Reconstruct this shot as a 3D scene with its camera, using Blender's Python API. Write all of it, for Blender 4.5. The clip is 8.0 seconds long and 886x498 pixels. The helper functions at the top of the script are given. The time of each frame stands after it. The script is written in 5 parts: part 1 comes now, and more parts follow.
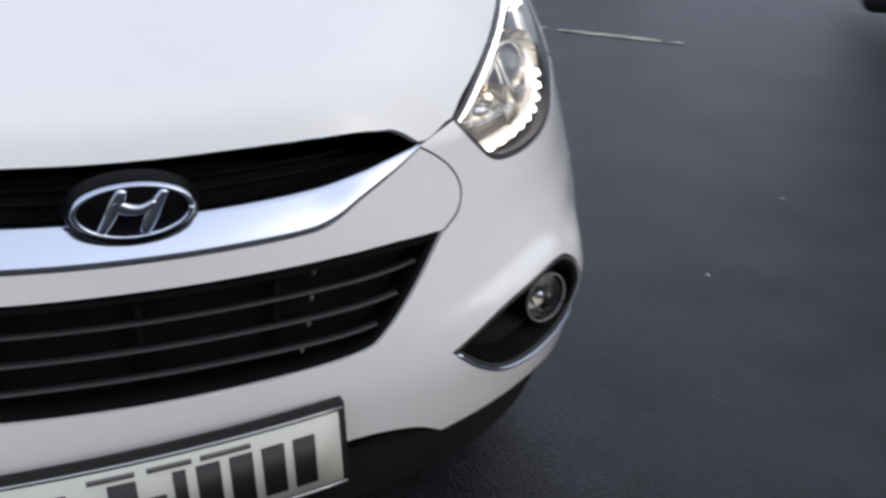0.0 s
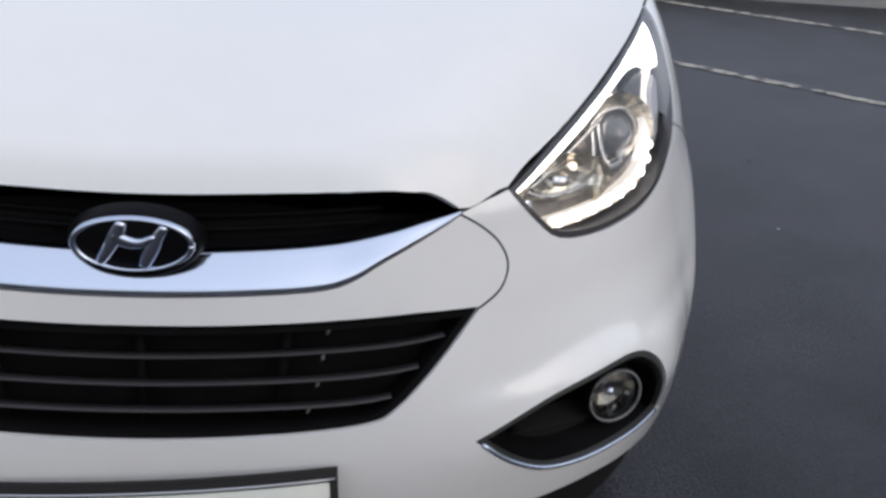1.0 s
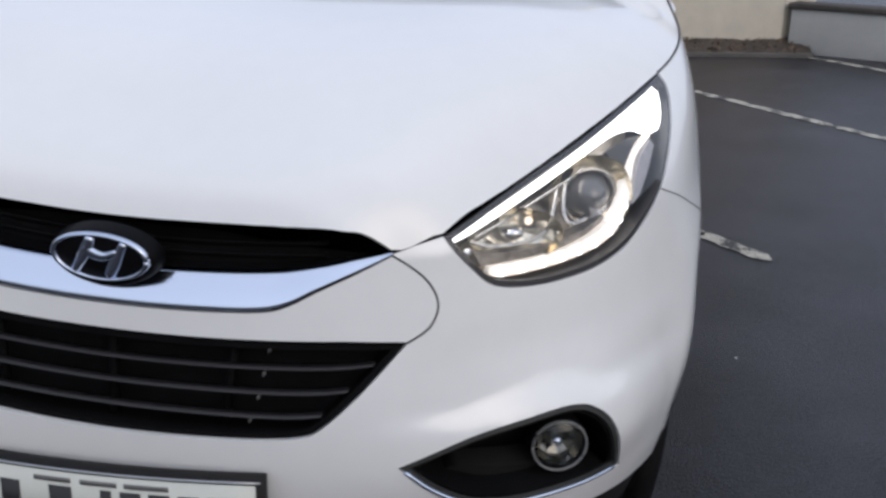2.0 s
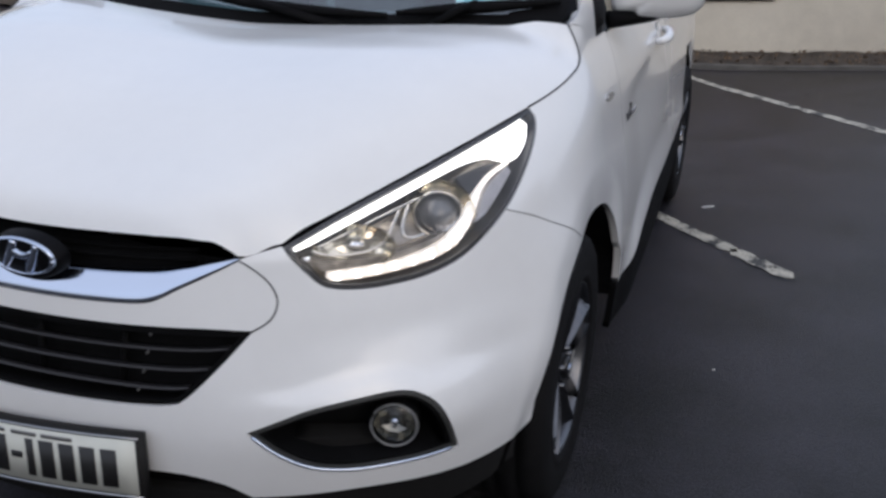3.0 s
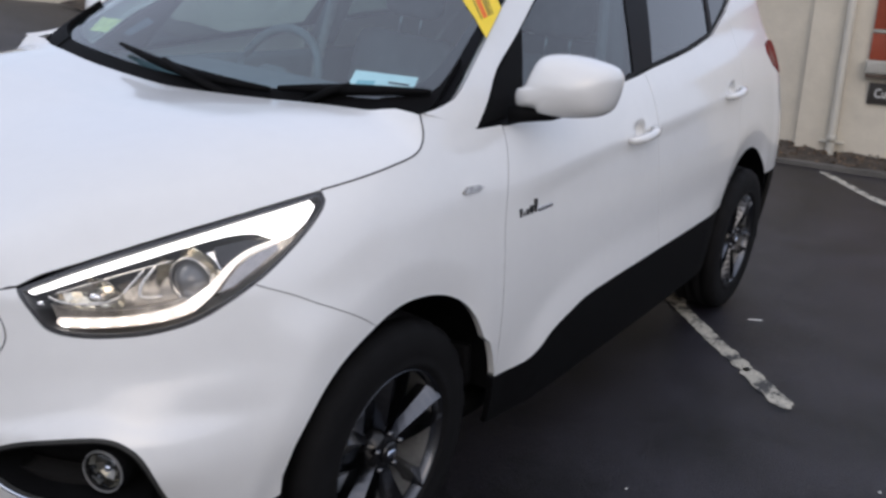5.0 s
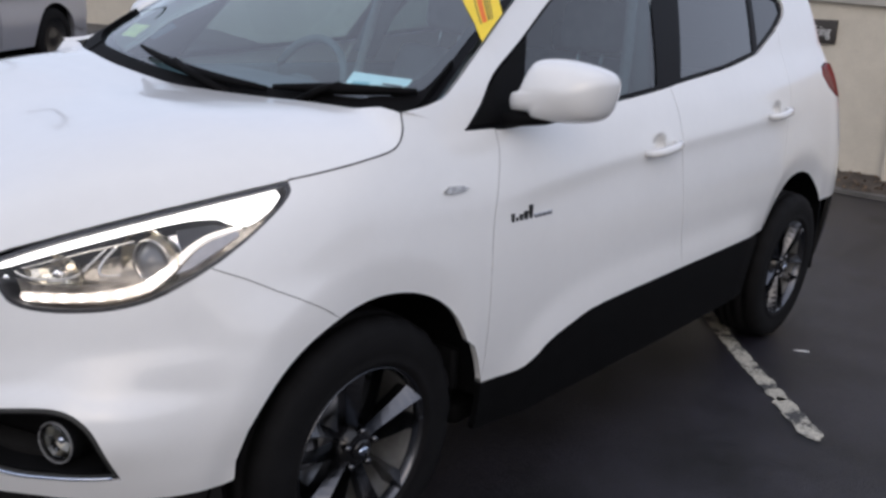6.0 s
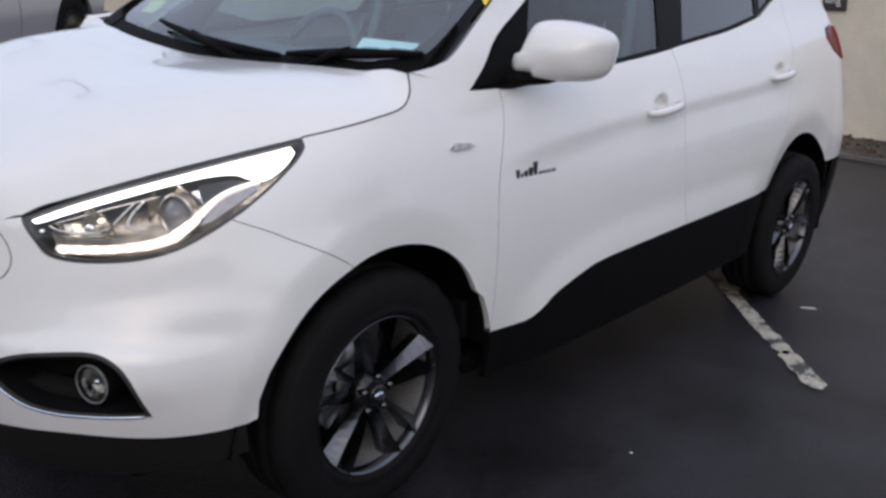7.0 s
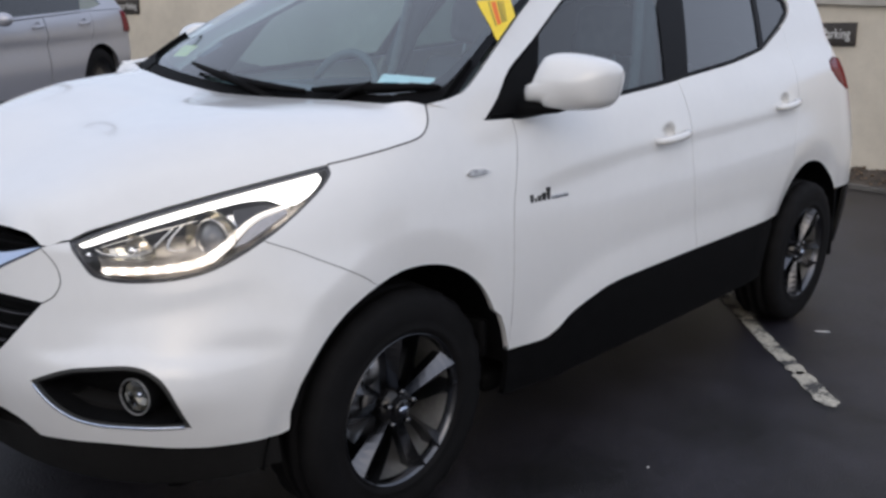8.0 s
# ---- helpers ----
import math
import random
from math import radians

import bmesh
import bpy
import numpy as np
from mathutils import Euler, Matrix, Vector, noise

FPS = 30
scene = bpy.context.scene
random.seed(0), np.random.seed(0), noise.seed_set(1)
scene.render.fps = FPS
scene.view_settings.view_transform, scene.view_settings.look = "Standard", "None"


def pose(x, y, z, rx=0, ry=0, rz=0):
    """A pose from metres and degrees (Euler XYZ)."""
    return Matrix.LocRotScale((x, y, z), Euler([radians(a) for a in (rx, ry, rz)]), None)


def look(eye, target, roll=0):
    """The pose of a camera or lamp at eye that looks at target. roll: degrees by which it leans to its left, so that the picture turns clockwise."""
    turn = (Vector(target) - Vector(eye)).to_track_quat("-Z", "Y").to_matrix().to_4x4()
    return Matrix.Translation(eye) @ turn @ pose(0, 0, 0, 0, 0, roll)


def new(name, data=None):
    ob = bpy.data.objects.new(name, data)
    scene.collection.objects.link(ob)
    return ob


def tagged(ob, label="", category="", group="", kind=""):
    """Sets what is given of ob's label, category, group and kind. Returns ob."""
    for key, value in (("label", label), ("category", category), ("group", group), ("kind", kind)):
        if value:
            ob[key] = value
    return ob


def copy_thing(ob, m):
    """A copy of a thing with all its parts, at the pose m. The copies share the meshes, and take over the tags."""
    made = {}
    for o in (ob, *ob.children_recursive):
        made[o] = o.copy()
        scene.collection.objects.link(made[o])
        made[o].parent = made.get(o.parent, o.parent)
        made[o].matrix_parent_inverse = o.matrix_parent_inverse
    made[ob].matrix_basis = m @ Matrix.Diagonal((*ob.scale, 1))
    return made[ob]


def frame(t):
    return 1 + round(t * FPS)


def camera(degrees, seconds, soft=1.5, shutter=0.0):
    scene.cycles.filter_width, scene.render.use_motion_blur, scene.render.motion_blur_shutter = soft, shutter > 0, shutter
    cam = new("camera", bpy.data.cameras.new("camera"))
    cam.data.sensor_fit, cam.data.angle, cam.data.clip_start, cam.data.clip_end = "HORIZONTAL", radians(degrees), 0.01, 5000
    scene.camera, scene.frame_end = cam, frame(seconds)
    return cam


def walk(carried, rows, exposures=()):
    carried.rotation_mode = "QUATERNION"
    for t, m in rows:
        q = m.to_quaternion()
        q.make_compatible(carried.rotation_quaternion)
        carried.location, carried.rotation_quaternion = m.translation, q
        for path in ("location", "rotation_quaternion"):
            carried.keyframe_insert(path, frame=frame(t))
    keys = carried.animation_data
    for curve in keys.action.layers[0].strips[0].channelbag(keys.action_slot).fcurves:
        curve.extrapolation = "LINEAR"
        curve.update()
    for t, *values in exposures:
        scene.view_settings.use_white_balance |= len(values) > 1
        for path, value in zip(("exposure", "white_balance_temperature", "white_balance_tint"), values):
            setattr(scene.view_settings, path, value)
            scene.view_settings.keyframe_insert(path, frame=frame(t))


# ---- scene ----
cam = camera(49.55, 8.0, soft=2.9, shutter=0.4)
PATH = [
    (0.0, pose(-0.042, -1.041, 1.242, 65.41, 0.70, -22.04)),
    (0.5, pose(0.152, -1.012, 1.223, 66.67, 1.39, -10.77)),
    (1.0, pose(0.270, -0.987, 1.249, 67.19, -0.93, -4.70)),
    (1.2, pose(0.355, -0.996, 1.258, 67.85, -0.99, -0.90)),
    (2.5, pose(0.880, -1.146, 1.315, 70.68, -0.12, 13.28)),
    (3.0, pose(1.213, -1.204, 1.374, 70.66, 1.10, 18.56)),
    (3.5, pose(1.450, -1.185, 1.412, 71.24, 0.21, 21.92)),
    (4.0, pose(1.651, -1.053, 1.455, 71.36, -1.01, 26.23)),
    (4.5, pose(1.878, -0.949, 1.447, 73.10, -1.21, 30.28)),
    (4.7, pose(1.941, -0.900, 1.441, 73.65, -1.56, 31.46)),
    (5.8, pose(2.245, -0.667, 1.417, 75.35, -3.97, 39.56)),
    (6.0, pose(2.278, -0.659, 1.370, 75.87, -3.08, 40.07)),
    (6.5, pose(2.339, -0.684, 1.337, 74.21, -2.06, 40.78)),
    (7.0, pose(2.389, -0.744, 1.330, 74.83, -1.67, 40.91)),
    (7.5, pose(2.450, -0.820, 1.325, 76.03, -1.29, 41.06)),
    (8.0, pose(2.491, -0.851, 1.302, 77.51, -0.39, 41.89)),
]
walk(cam, PATH, exposures=[(0, 0.13, 6250, 10), (1.0, 0.08, 6250, 10), (2.5, 0.0, 6080, 11), (3.0, -0.05, 6060, 11), (3.5, 0.03, 6080, 11), (4.5, 0.0, 6130, 12), (6.0, -0.01, 6210, 13), (6.5, 0.03, 6240, 14), (7.0, 0.0, 6240, 13), (8.0, 0.0, 6240, 11)])

# ---- light ----
world = bpy.data.worlds.new("overcast_sky")
scene.world = world
world.use_nodes = True
wn = world.node_tree
sky = wn.nodes.new("ShaderNodeTexSky")
sky.sky_type, sky.sun_disc = "NISHITA", False
sky.sun_elevation, sky.sun_rotation = radians(26.6), radians(138)
sky.air_density, sky.dust_density, sky.ozone_density = 1.0, 4.0, 1.0
haze = wn.nodes.new("ShaderNodeMix")
haze.data_type = "RGBA"
haze.inputs["Factor"].default_value = 0.72
haze.inputs["B"].default_value = (6.15, 6.6, 7.75, 1)
wn.links.new(sky.outputs["Color"], haze.inputs["A"])
wn.links.new(haze.outputs["Result"], wn.nodes["Background"].inputs["Color"])
wn.nodes["Background"].inputs["Strength"].default_value = 0.136

sun = new("sun", bpy.data.lights.new("sun", "SUN"))
sun.data.energy, sun.data.angle, sun.data.color = 0.70, radians(150), (1.0, 0.89, 0.74)
sun.matrix_world = look((6.4, -9.2, 4.4), (0, 0, 0))


# ---- materials ----
def material(name, color, rough=0.5, metal=0.0, vary=0.0, scale=8.0, bump=0.0, bump_scale=200.0, dark=None, edge=(0.45, 0.95), speck=0.0, **more):
    """A Principled material with colour variation at two scales and fine relief."""
    m = bpy.data.materials.new(name)
    m.use_nodes = True
    n, l = m.node_tree.nodes, m.node_tree.links
    p = n["Principled BSDF"]
    p.inputs["Base Color"].default_value = (*color, 1)
    p.inputs["Roughness"].default_value = rough
    p.inputs["Metallic"].default_value = metal
    for key, value in more.items():
        p.inputs[key.replace("_", " ").title().replace("Ior", "IOR")].default_value = value
    geo = n.new("ShaderNodeTexCoord")
    if vary:
        a, b, mixed = n.new("ShaderNodeTexNoise"), n.new("ShaderNodeTexNoise"), n.new("ShaderNodeMath")
        a.inputs["Scale"].default_value, b.inputs["Scale"].default_value = scale, scale * 9
        a.inputs["Detail"].default_value, b.inputs["Detail"].default_value = 6, 4
        mixed.operation = "MULTIPLY_ADD"
        mixed.inputs[1].default_value = 0.4
        ramp, mix = n.new("ShaderNodeMapRange"), n.new("ShaderNodeMix")
        mix.data_type = "RGBA"
        mix.inputs["A"].default_value = (*(dark or [c * (1 - vary) for c in color]), 1)
        mix.inputs["B"].default_value = (*[min(c * (1 + vary * 0.6), 0.95) for c in color], 1)
        ramp.inputs["From Min"].default_value, ramp.inputs["From Max"].default_value = edge
        for tex in (a, b):
            l.new(geo.outputs["Object"], tex.inputs["Vector"])
        l.new(b.outputs["Fac"], mixed.inputs[0])
        l.new(a.outputs["Fac"], mixed.inputs[2])
        l.new(mixed.outputs[0], ramp.inputs["Value"])
        l.new(ramp.outputs["Result"], mix.inputs["Factor"])
        l.new(mix.outputs["Result"], p.inputs["Base Color"])
        if speck:
            fine, span, grain = n.new("ShaderNodeTexNoise"), n.new("ShaderNodeMapRange"), n.new("ShaderNodeMix")
            fine.inputs["Scale"].default_value, fine.inputs["Detail"].default_value = 130, 3
            span.inputs["From Min"].default_value, span.inputs["From Max"].default_value = 0.3, 0.7
            span.inputs["To Min"].default_value, span.inputs["To Max"].default_value = 1 - speck, 1 + speck
            grain.data_type, grain.blend_type = "RGBA", "MULTIPLY"
            grain.inputs["Factor"].default_value = 1.0
            l.new(geo.outputs["Object"], fine.inputs["Vector"])
            l.new(fine.outputs["Fac"], span.inputs["Value"])
            l.new(mix.outputs["Result"], grain.inputs["A"])
            l.new(span.outputs["Result"], grain.inputs["B"])
            l.new(grain.outputs["Result"], p.inputs["Base Color"])
    if bump:
        t, bp = n.new("ShaderNodeTexNoise"), n.new("ShaderNodeBump")
        t.inputs["Scale"].default_value, t.inputs["Detail"].default_value = bump_scale, 5
        bp.inputs["Strength"].default_value, bp.inputs["Distance"].default_value = bump, 0.01
        l.new(geo.outputs["Object"], t.inputs["Vector"])
        l.new(t.outputs["Fac"], bp.inputs["Height"])
        l.new(bp.outputs["Normal"], p.inputs["Normal"])
    return m


def glass(name, tint, gloss_min=0.05, rough=0.02):
    """Thin glass: see-through, with a sharp gloss that grows towards grazing views."""
    m = bpy.data.materials.new(name)
    m.use_nodes = True
    n, l = m.node_tree.nodes, m.node_tree.links
    n.remove(n["Principled BSDF"])
    see, gloss, mix = (n.new("ShaderNode" + k) for k in ("BsdfTransparent", "BsdfGlossy", "MixShader"))
    weight, power, scaled = n.new("ShaderNodeLayerWeight"), n.new("ShaderNodeMath"), n.new("ShaderNodeMath")
    power.operation, scaled.operation = "POWER", "MULTIPLY_ADD"
    power.inputs[1].default_value = 4.0
    scaled.inputs[1].default_value, scaled.inputs[2].default_value = 1 - gloss_min, gloss_min
    see.inputs["Color"].default_value = (*tint, 1)
    gloss.inputs["Roughness"].default_value = rough
    l.new(weight.outputs["Facing"], power.inputs[0])
    l.new(power.outputs[0], scaled.inputs[0])
    l.new(scaled.outputs[0], mix.inputs[0])
    l.new(see.outputs[0], mix.inputs[1])
    l.new(gloss.outputs[0], mix.inputs[2])
    l.new(mix.outputs[0], n["Material Output"].inputs["Surface"])
    return m


def glow(name, color, strength):
    m = bpy.data.materials.new(name)
    m.use_nodes = True
    p = m.node_tree.nodes["Principled BSDF"]
    p.inputs["Base Color"].default_value = (*color, 1)
    p.inputs["Emission Color"].default_value = (*color, 1)
    p.inputs["Emission Strength"].default_value = strength
    return m


PAINT = material("white_paint", (0.80, 0.80, 0.79), 0.22, vary=0.03, scale=3, coat_weight=0.85, coat_roughness=0.05)
BLACK = material("black_plastic", (0.006, 0.006, 0.0064), 0.6, vary=0.3, scale=20, bump=0.15, bump_scale=600, specular_ior_level=0.05)
SEAM_SHADE = material("seam_shade", (0.05, 0.05, 0.05), 0.8)
PIANO = material("window_trim", (0.004, 0.004, 0.005), 0.45, specular_ior_level=0.08)
SLAT = material("grille_slat", (0.030, 0.029, 0.031), 0.45)
GLOSS = material("gloss_black", (0.008, 0.008, 0.009), 0.12)
TRIM = material("grey_black_trim", (0.013, 0.0125, 0.0122), 0.65, specular_ior_level=0.25, vary=0.3, scale=6, bump=0.2, bump_scale=500)
CHROME = material("chrome", (0.56, 0.62, 0.74), 0.12, 1.0)
SATIN = material("satin_silver", (0.55, 0.56, 0.58), 0.28, 1.0)
LAMP_CHROME = material("lamp_reflector", (0.62, 0.60, 0.57), 0.16, 1.0, vary=0.2, scale=40)
LAMP_WARM = material("warm_reflector", (0.82, 0.76, 0.66), 0.2, 1.0, vary=0.35, scale=45)
LAMP_SILVER = material("silver_reflector", (0.80, 0.81, 0.84), 0.14, 1.0, vary=0.15, scale=50, bump=0.25, bump_scale=70)
LAMP_EDGE = material("lamp_surround", (0.026, 0.026, 0.030), 0.45, vary=0.2, scale=30)
INDICATOR = material("indicator_grey", (0.46, 0.45, 0.47), 0.35, 0.2, vary=0.2, scale=60, bump=0.4, bump_scale=160)
PROJECTOR = material("projector_glass", (0.12, 0.122, 0.13), 0.08, coat_weight=1.0)
LAMP_DARK = material("lamp_bezel", (0.29, 0.265, 0.24), 0.30, 0.7, vary=0.7, scale=32, bump=0.3, bump_scale=60)
POCKET = material("grey_pocket_plastic", (0.034, 0.035, 0.033), 0.6, vary=0.2, scale=20)
REPEATER = material("repeater_lens", (0.48, 0.47, 0.46), 0.15, 0.6, vary=0.7, scale=60)
FOG_RING = material("fog_lamp_ring", (0.2, 0.2, 0.2), 0.3, vary=0.2, scale=40)
FOG_MIRROR = material("fog_reflector", (0.24, 0.235, 0.21), 0.12, 1.0, vary=0.5, scale=50)
CLEAR = glass("clear_lens", (0.97, 0.97, 0.97), 0.04)
SCREEN = glass("windscreen_glass", (0.76, 0.97, 1.0), 0.20)
TINT = glass("side_glass", (0.36, 0.46, 0.49), 0.11)
REAR_TINT = glass("rear_side_glass", (0.12, 0.185, 0.19), 0.17)
PRIVACY = glass("privacy_glass", (0.05, 0.06, 0.065), 0.07)
RUBBER = material("tyre_rubber", (0.009, 0.0088, 0.0094), 0.75, vary=0.3, scale=12, bump=0.2, bump_scale=300, specular_ior_level=0.12)
ALLOY = material("dark_alloy", (0.13, 0.133, 0.143), 0.24, 1.0, vary=0.2, scale=10)
LED = glow("led_white", (1.0, 0.96, 0.90), 3.2)
GUIDE = glow("light_guide", (1.0, 0.93, 0.84), 0.6)
STRIP = glow("bead_strip", (1.0, 0.90, 0.78), 0.36)
BULB = glow("warm_bulb", (1.0, 0.86, 0.68), 1.2)
PLATE = material("plate_white", (0.60, 0.61, 0.55), 0.4, vary=0.05, scale=20)
INK = material("plate_ink", (0.015, 0.015, 0.015), 0.5)
GREY_INK = material("small_print_ink", (0.13, 0.13, 0.13), 0.5)
RED_LENS = material("red_lens", (0.15, 0.006, 0.013), 0.12, specular_ior_level=0.3)
CABIN = material("cabin_plastic", (0.135, 0.150, 0.16), 0.7, vary=0.25, scale=8, bump=0.2, bump_scale=300)
BELT = material("belt_webbing", (0.30, 0.31, 0.32), 0.8, vary=0.15, scale=40)
CLOTH = material("seat_cloth", (0.15, 0.152, 0.165), 0.9, vary=0.3, scale=14, bump=0.3, bump_scale=500)


# ---- building tools ----
def mesh(name, verts, faces, mat, flat=False):
    me = bpy.data.meshes.new(name)
    me.from_pydata([tuple(v) for v in verts], [], faces)
    me.materials.append(mat)
    me.polygons.foreach_set("use_smooth", [not flat] * len(me.polygons))
    me.update()
    return me


def part(name, bm, mat, parent=None, label="", flat=False):
    """One mesh object out of a bmesh (or ready mesh data), under a thing or a part."""
    if isinstance(bm, bmesh.types.BMesh):
        me = bpy.data.meshes.new(name)
        bmesh.ops.recalc_face_normals(bm, faces=bm.faces)
        bm.to_mesh(me)
        bm.free()
        me.materials.append(mat)
        me.polygons.foreach_set("use_smooth", [not flat] * len(me.polygons))
    else:
        me = bm
    ob = new(name, me)
    ob.parent = parent
    if label:
        tagged(ob, label)
    return ob


def thing(name, label, category, at=(0, 0, 0), turn=0.0, group="", kind=""):
    ob = new(name)
    ob.empty_display_size = 0.1
    ob.matrix_basis = pose(*at, 0, 0, turn)
    return tagged(ob, label, category, group, kind)


def box(x0, x1, y0, y1, z0, z1, bevel=0.0, bm=None, seg=2):
    bm = bm or bmesh.new()
    r = bmesh.ops.create_cube(bm, size=1)
    bmesh.ops.transform(bm, matrix=Matrix.Translation(((x0 + x1) / 2, (y0 + y1) / 2, (z0 + z1) / 2)) @ Matrix.Diagonal((x1 - x0, y1 - y0, z1 - z0, 1)), verts=r["verts"])
    if bevel:
        bmesh.ops.bevel(bm, geom=list({e for v in r["verts"] for e in v.link_edges}), offset=bevel, segments=seg, affect="EDGES", profile=0.5)
    return bm


def lathe(profile, steps=48, axis="x", bm=None, m=None):
    """Turns (radius, along) pairs round an axis."""
    bm = bm or bmesh.new()
    rings = []
    for r, a in profile:
        ring = []
        for i in range(steps):
            c, s = math.cos(2 * math.pi * i / steps) * r, math.sin(2 * math.pi * i / steps) * r
            v = {"x": (a, c, s), "y": (c, a, s), "z": (c, s, a)}[axis]
            ring.append(bm.verts.new(m @ Vector(v) if m else v))
        rings.append(ring)
    for p, q in zip(rings, rings[1:]):
        for i in range(steps):
            j = (i + 1) % steps
            bm.faces.new((p[i], p[j], q[j], q[i]))
    return bm


def tube(points, radius, sides=8, bm=None):
    """A round bar along points."""
    bm = bm or bmesh.new()
    pts = [Vector(p) for p in points]
    rings = []
    for i, p in enumerate(pts):
        d = (pts[min(i + 1, len(pts) - 1)] - pts[max(i - 1, 0)]).normalized()
        u = d.cross(Vector((0, 0, 1)) if abs(d.z) < 0.9 else Vector((1, 0, 0))).normalized()
        w = d.cross(u)
        r = radius[i] if isinstance(radius, (list, tuple)) else radius
        rings.append([bm.verts.new(p + (u * math.cos(2 * math.pi * k / sides) + w * math.sin(2 * math.pi * k / sides)) * r) for k in range(sides)])
    for p, q in zip(rings, rings[1:]):
        for i in range(sides):
            j = (i + 1) % sides
            bm.faces.new((p[i], p[j], q[j], q[i]))
    bm.faces.new(rings[0])
    bm.faces.new(rings[-1])
    return bm


def spline(*pts, n=6):
    """Points of a smooth line through pts, ends included."""
    out = []
    for i in range(len(pts) - 1):
        p0, p1, p2, p3 = pts[max(i - 1, 0)], pts[i], pts[i + 1], pts[min(i + 2, len(pts) - 1)]
        for k in range(n):
            t = k / n
            out.append(tuple(0.5 * (2 * b + (c - a) * t + (2 * a - 5 * b + 4 * c - d) * t * t + (3 * b - a - 3 * c + d) * t**3) for a, b, c, d in zip(p0, p1, p2, p3)))
    return out + [tuple(pts[-1])]


def inside(p, poly):
    hit = False
    for (x0, y0), (x1, y1) in zip(poly, poly[1:] + poly[:1]):
        if (y0 > p[1]) != (y1 > p[1]) and p[0] < (x1 - x0) * (p[1] - y0) / (y1 - y0) + x0:
            hit = not hit
    return hit


def densify(loop, step, k):
    out = []
    for (u0, v0), (u1, v1) in zip(loop, loop[1:] + loop[:1]):
        d = math.hypot((u1 - u0) * k, v1 - v0)
        if d < 1e-5:
            continue
        m = max(1, int(math.ceil(d / step)))
        out += [(u0 + (u1 - u0) * i / m, v0 + (v1 - v0) * i / m) for i in range(m)]
    return out


def inset(loop, d, k):
    """Moves a closed line inwards by d metres (u is stretched by k)."""
    pts = [(u * k, v) for u, v in loop]
    area = sum(a[0] * b[1] - b[0] * a[1] for a, b in zip(pts, pts[1:] + pts[:1]))
    out, n = [], len(pts)
    for i in range(n):
        a, b, c = pts[i - 1], pts[i], pts[(i + 1) % n]
        nx = ny = 0.0
        for p, q in ((a, b), (b, c)):
            e = math.hypot(q[0] - p[0], q[1] - p[1]) or 1
            nx, ny = nx - (q[1] - p[1]) / e, ny + (q[0] - p[0]) / e
        e = max(nx * nx + ny * ny, 0.8)
        g = 2 * d / e * (1 if area > 0 else -1)
        out.append(((b[0] + nx * g) / k, b[1] + ny * g))
    return out


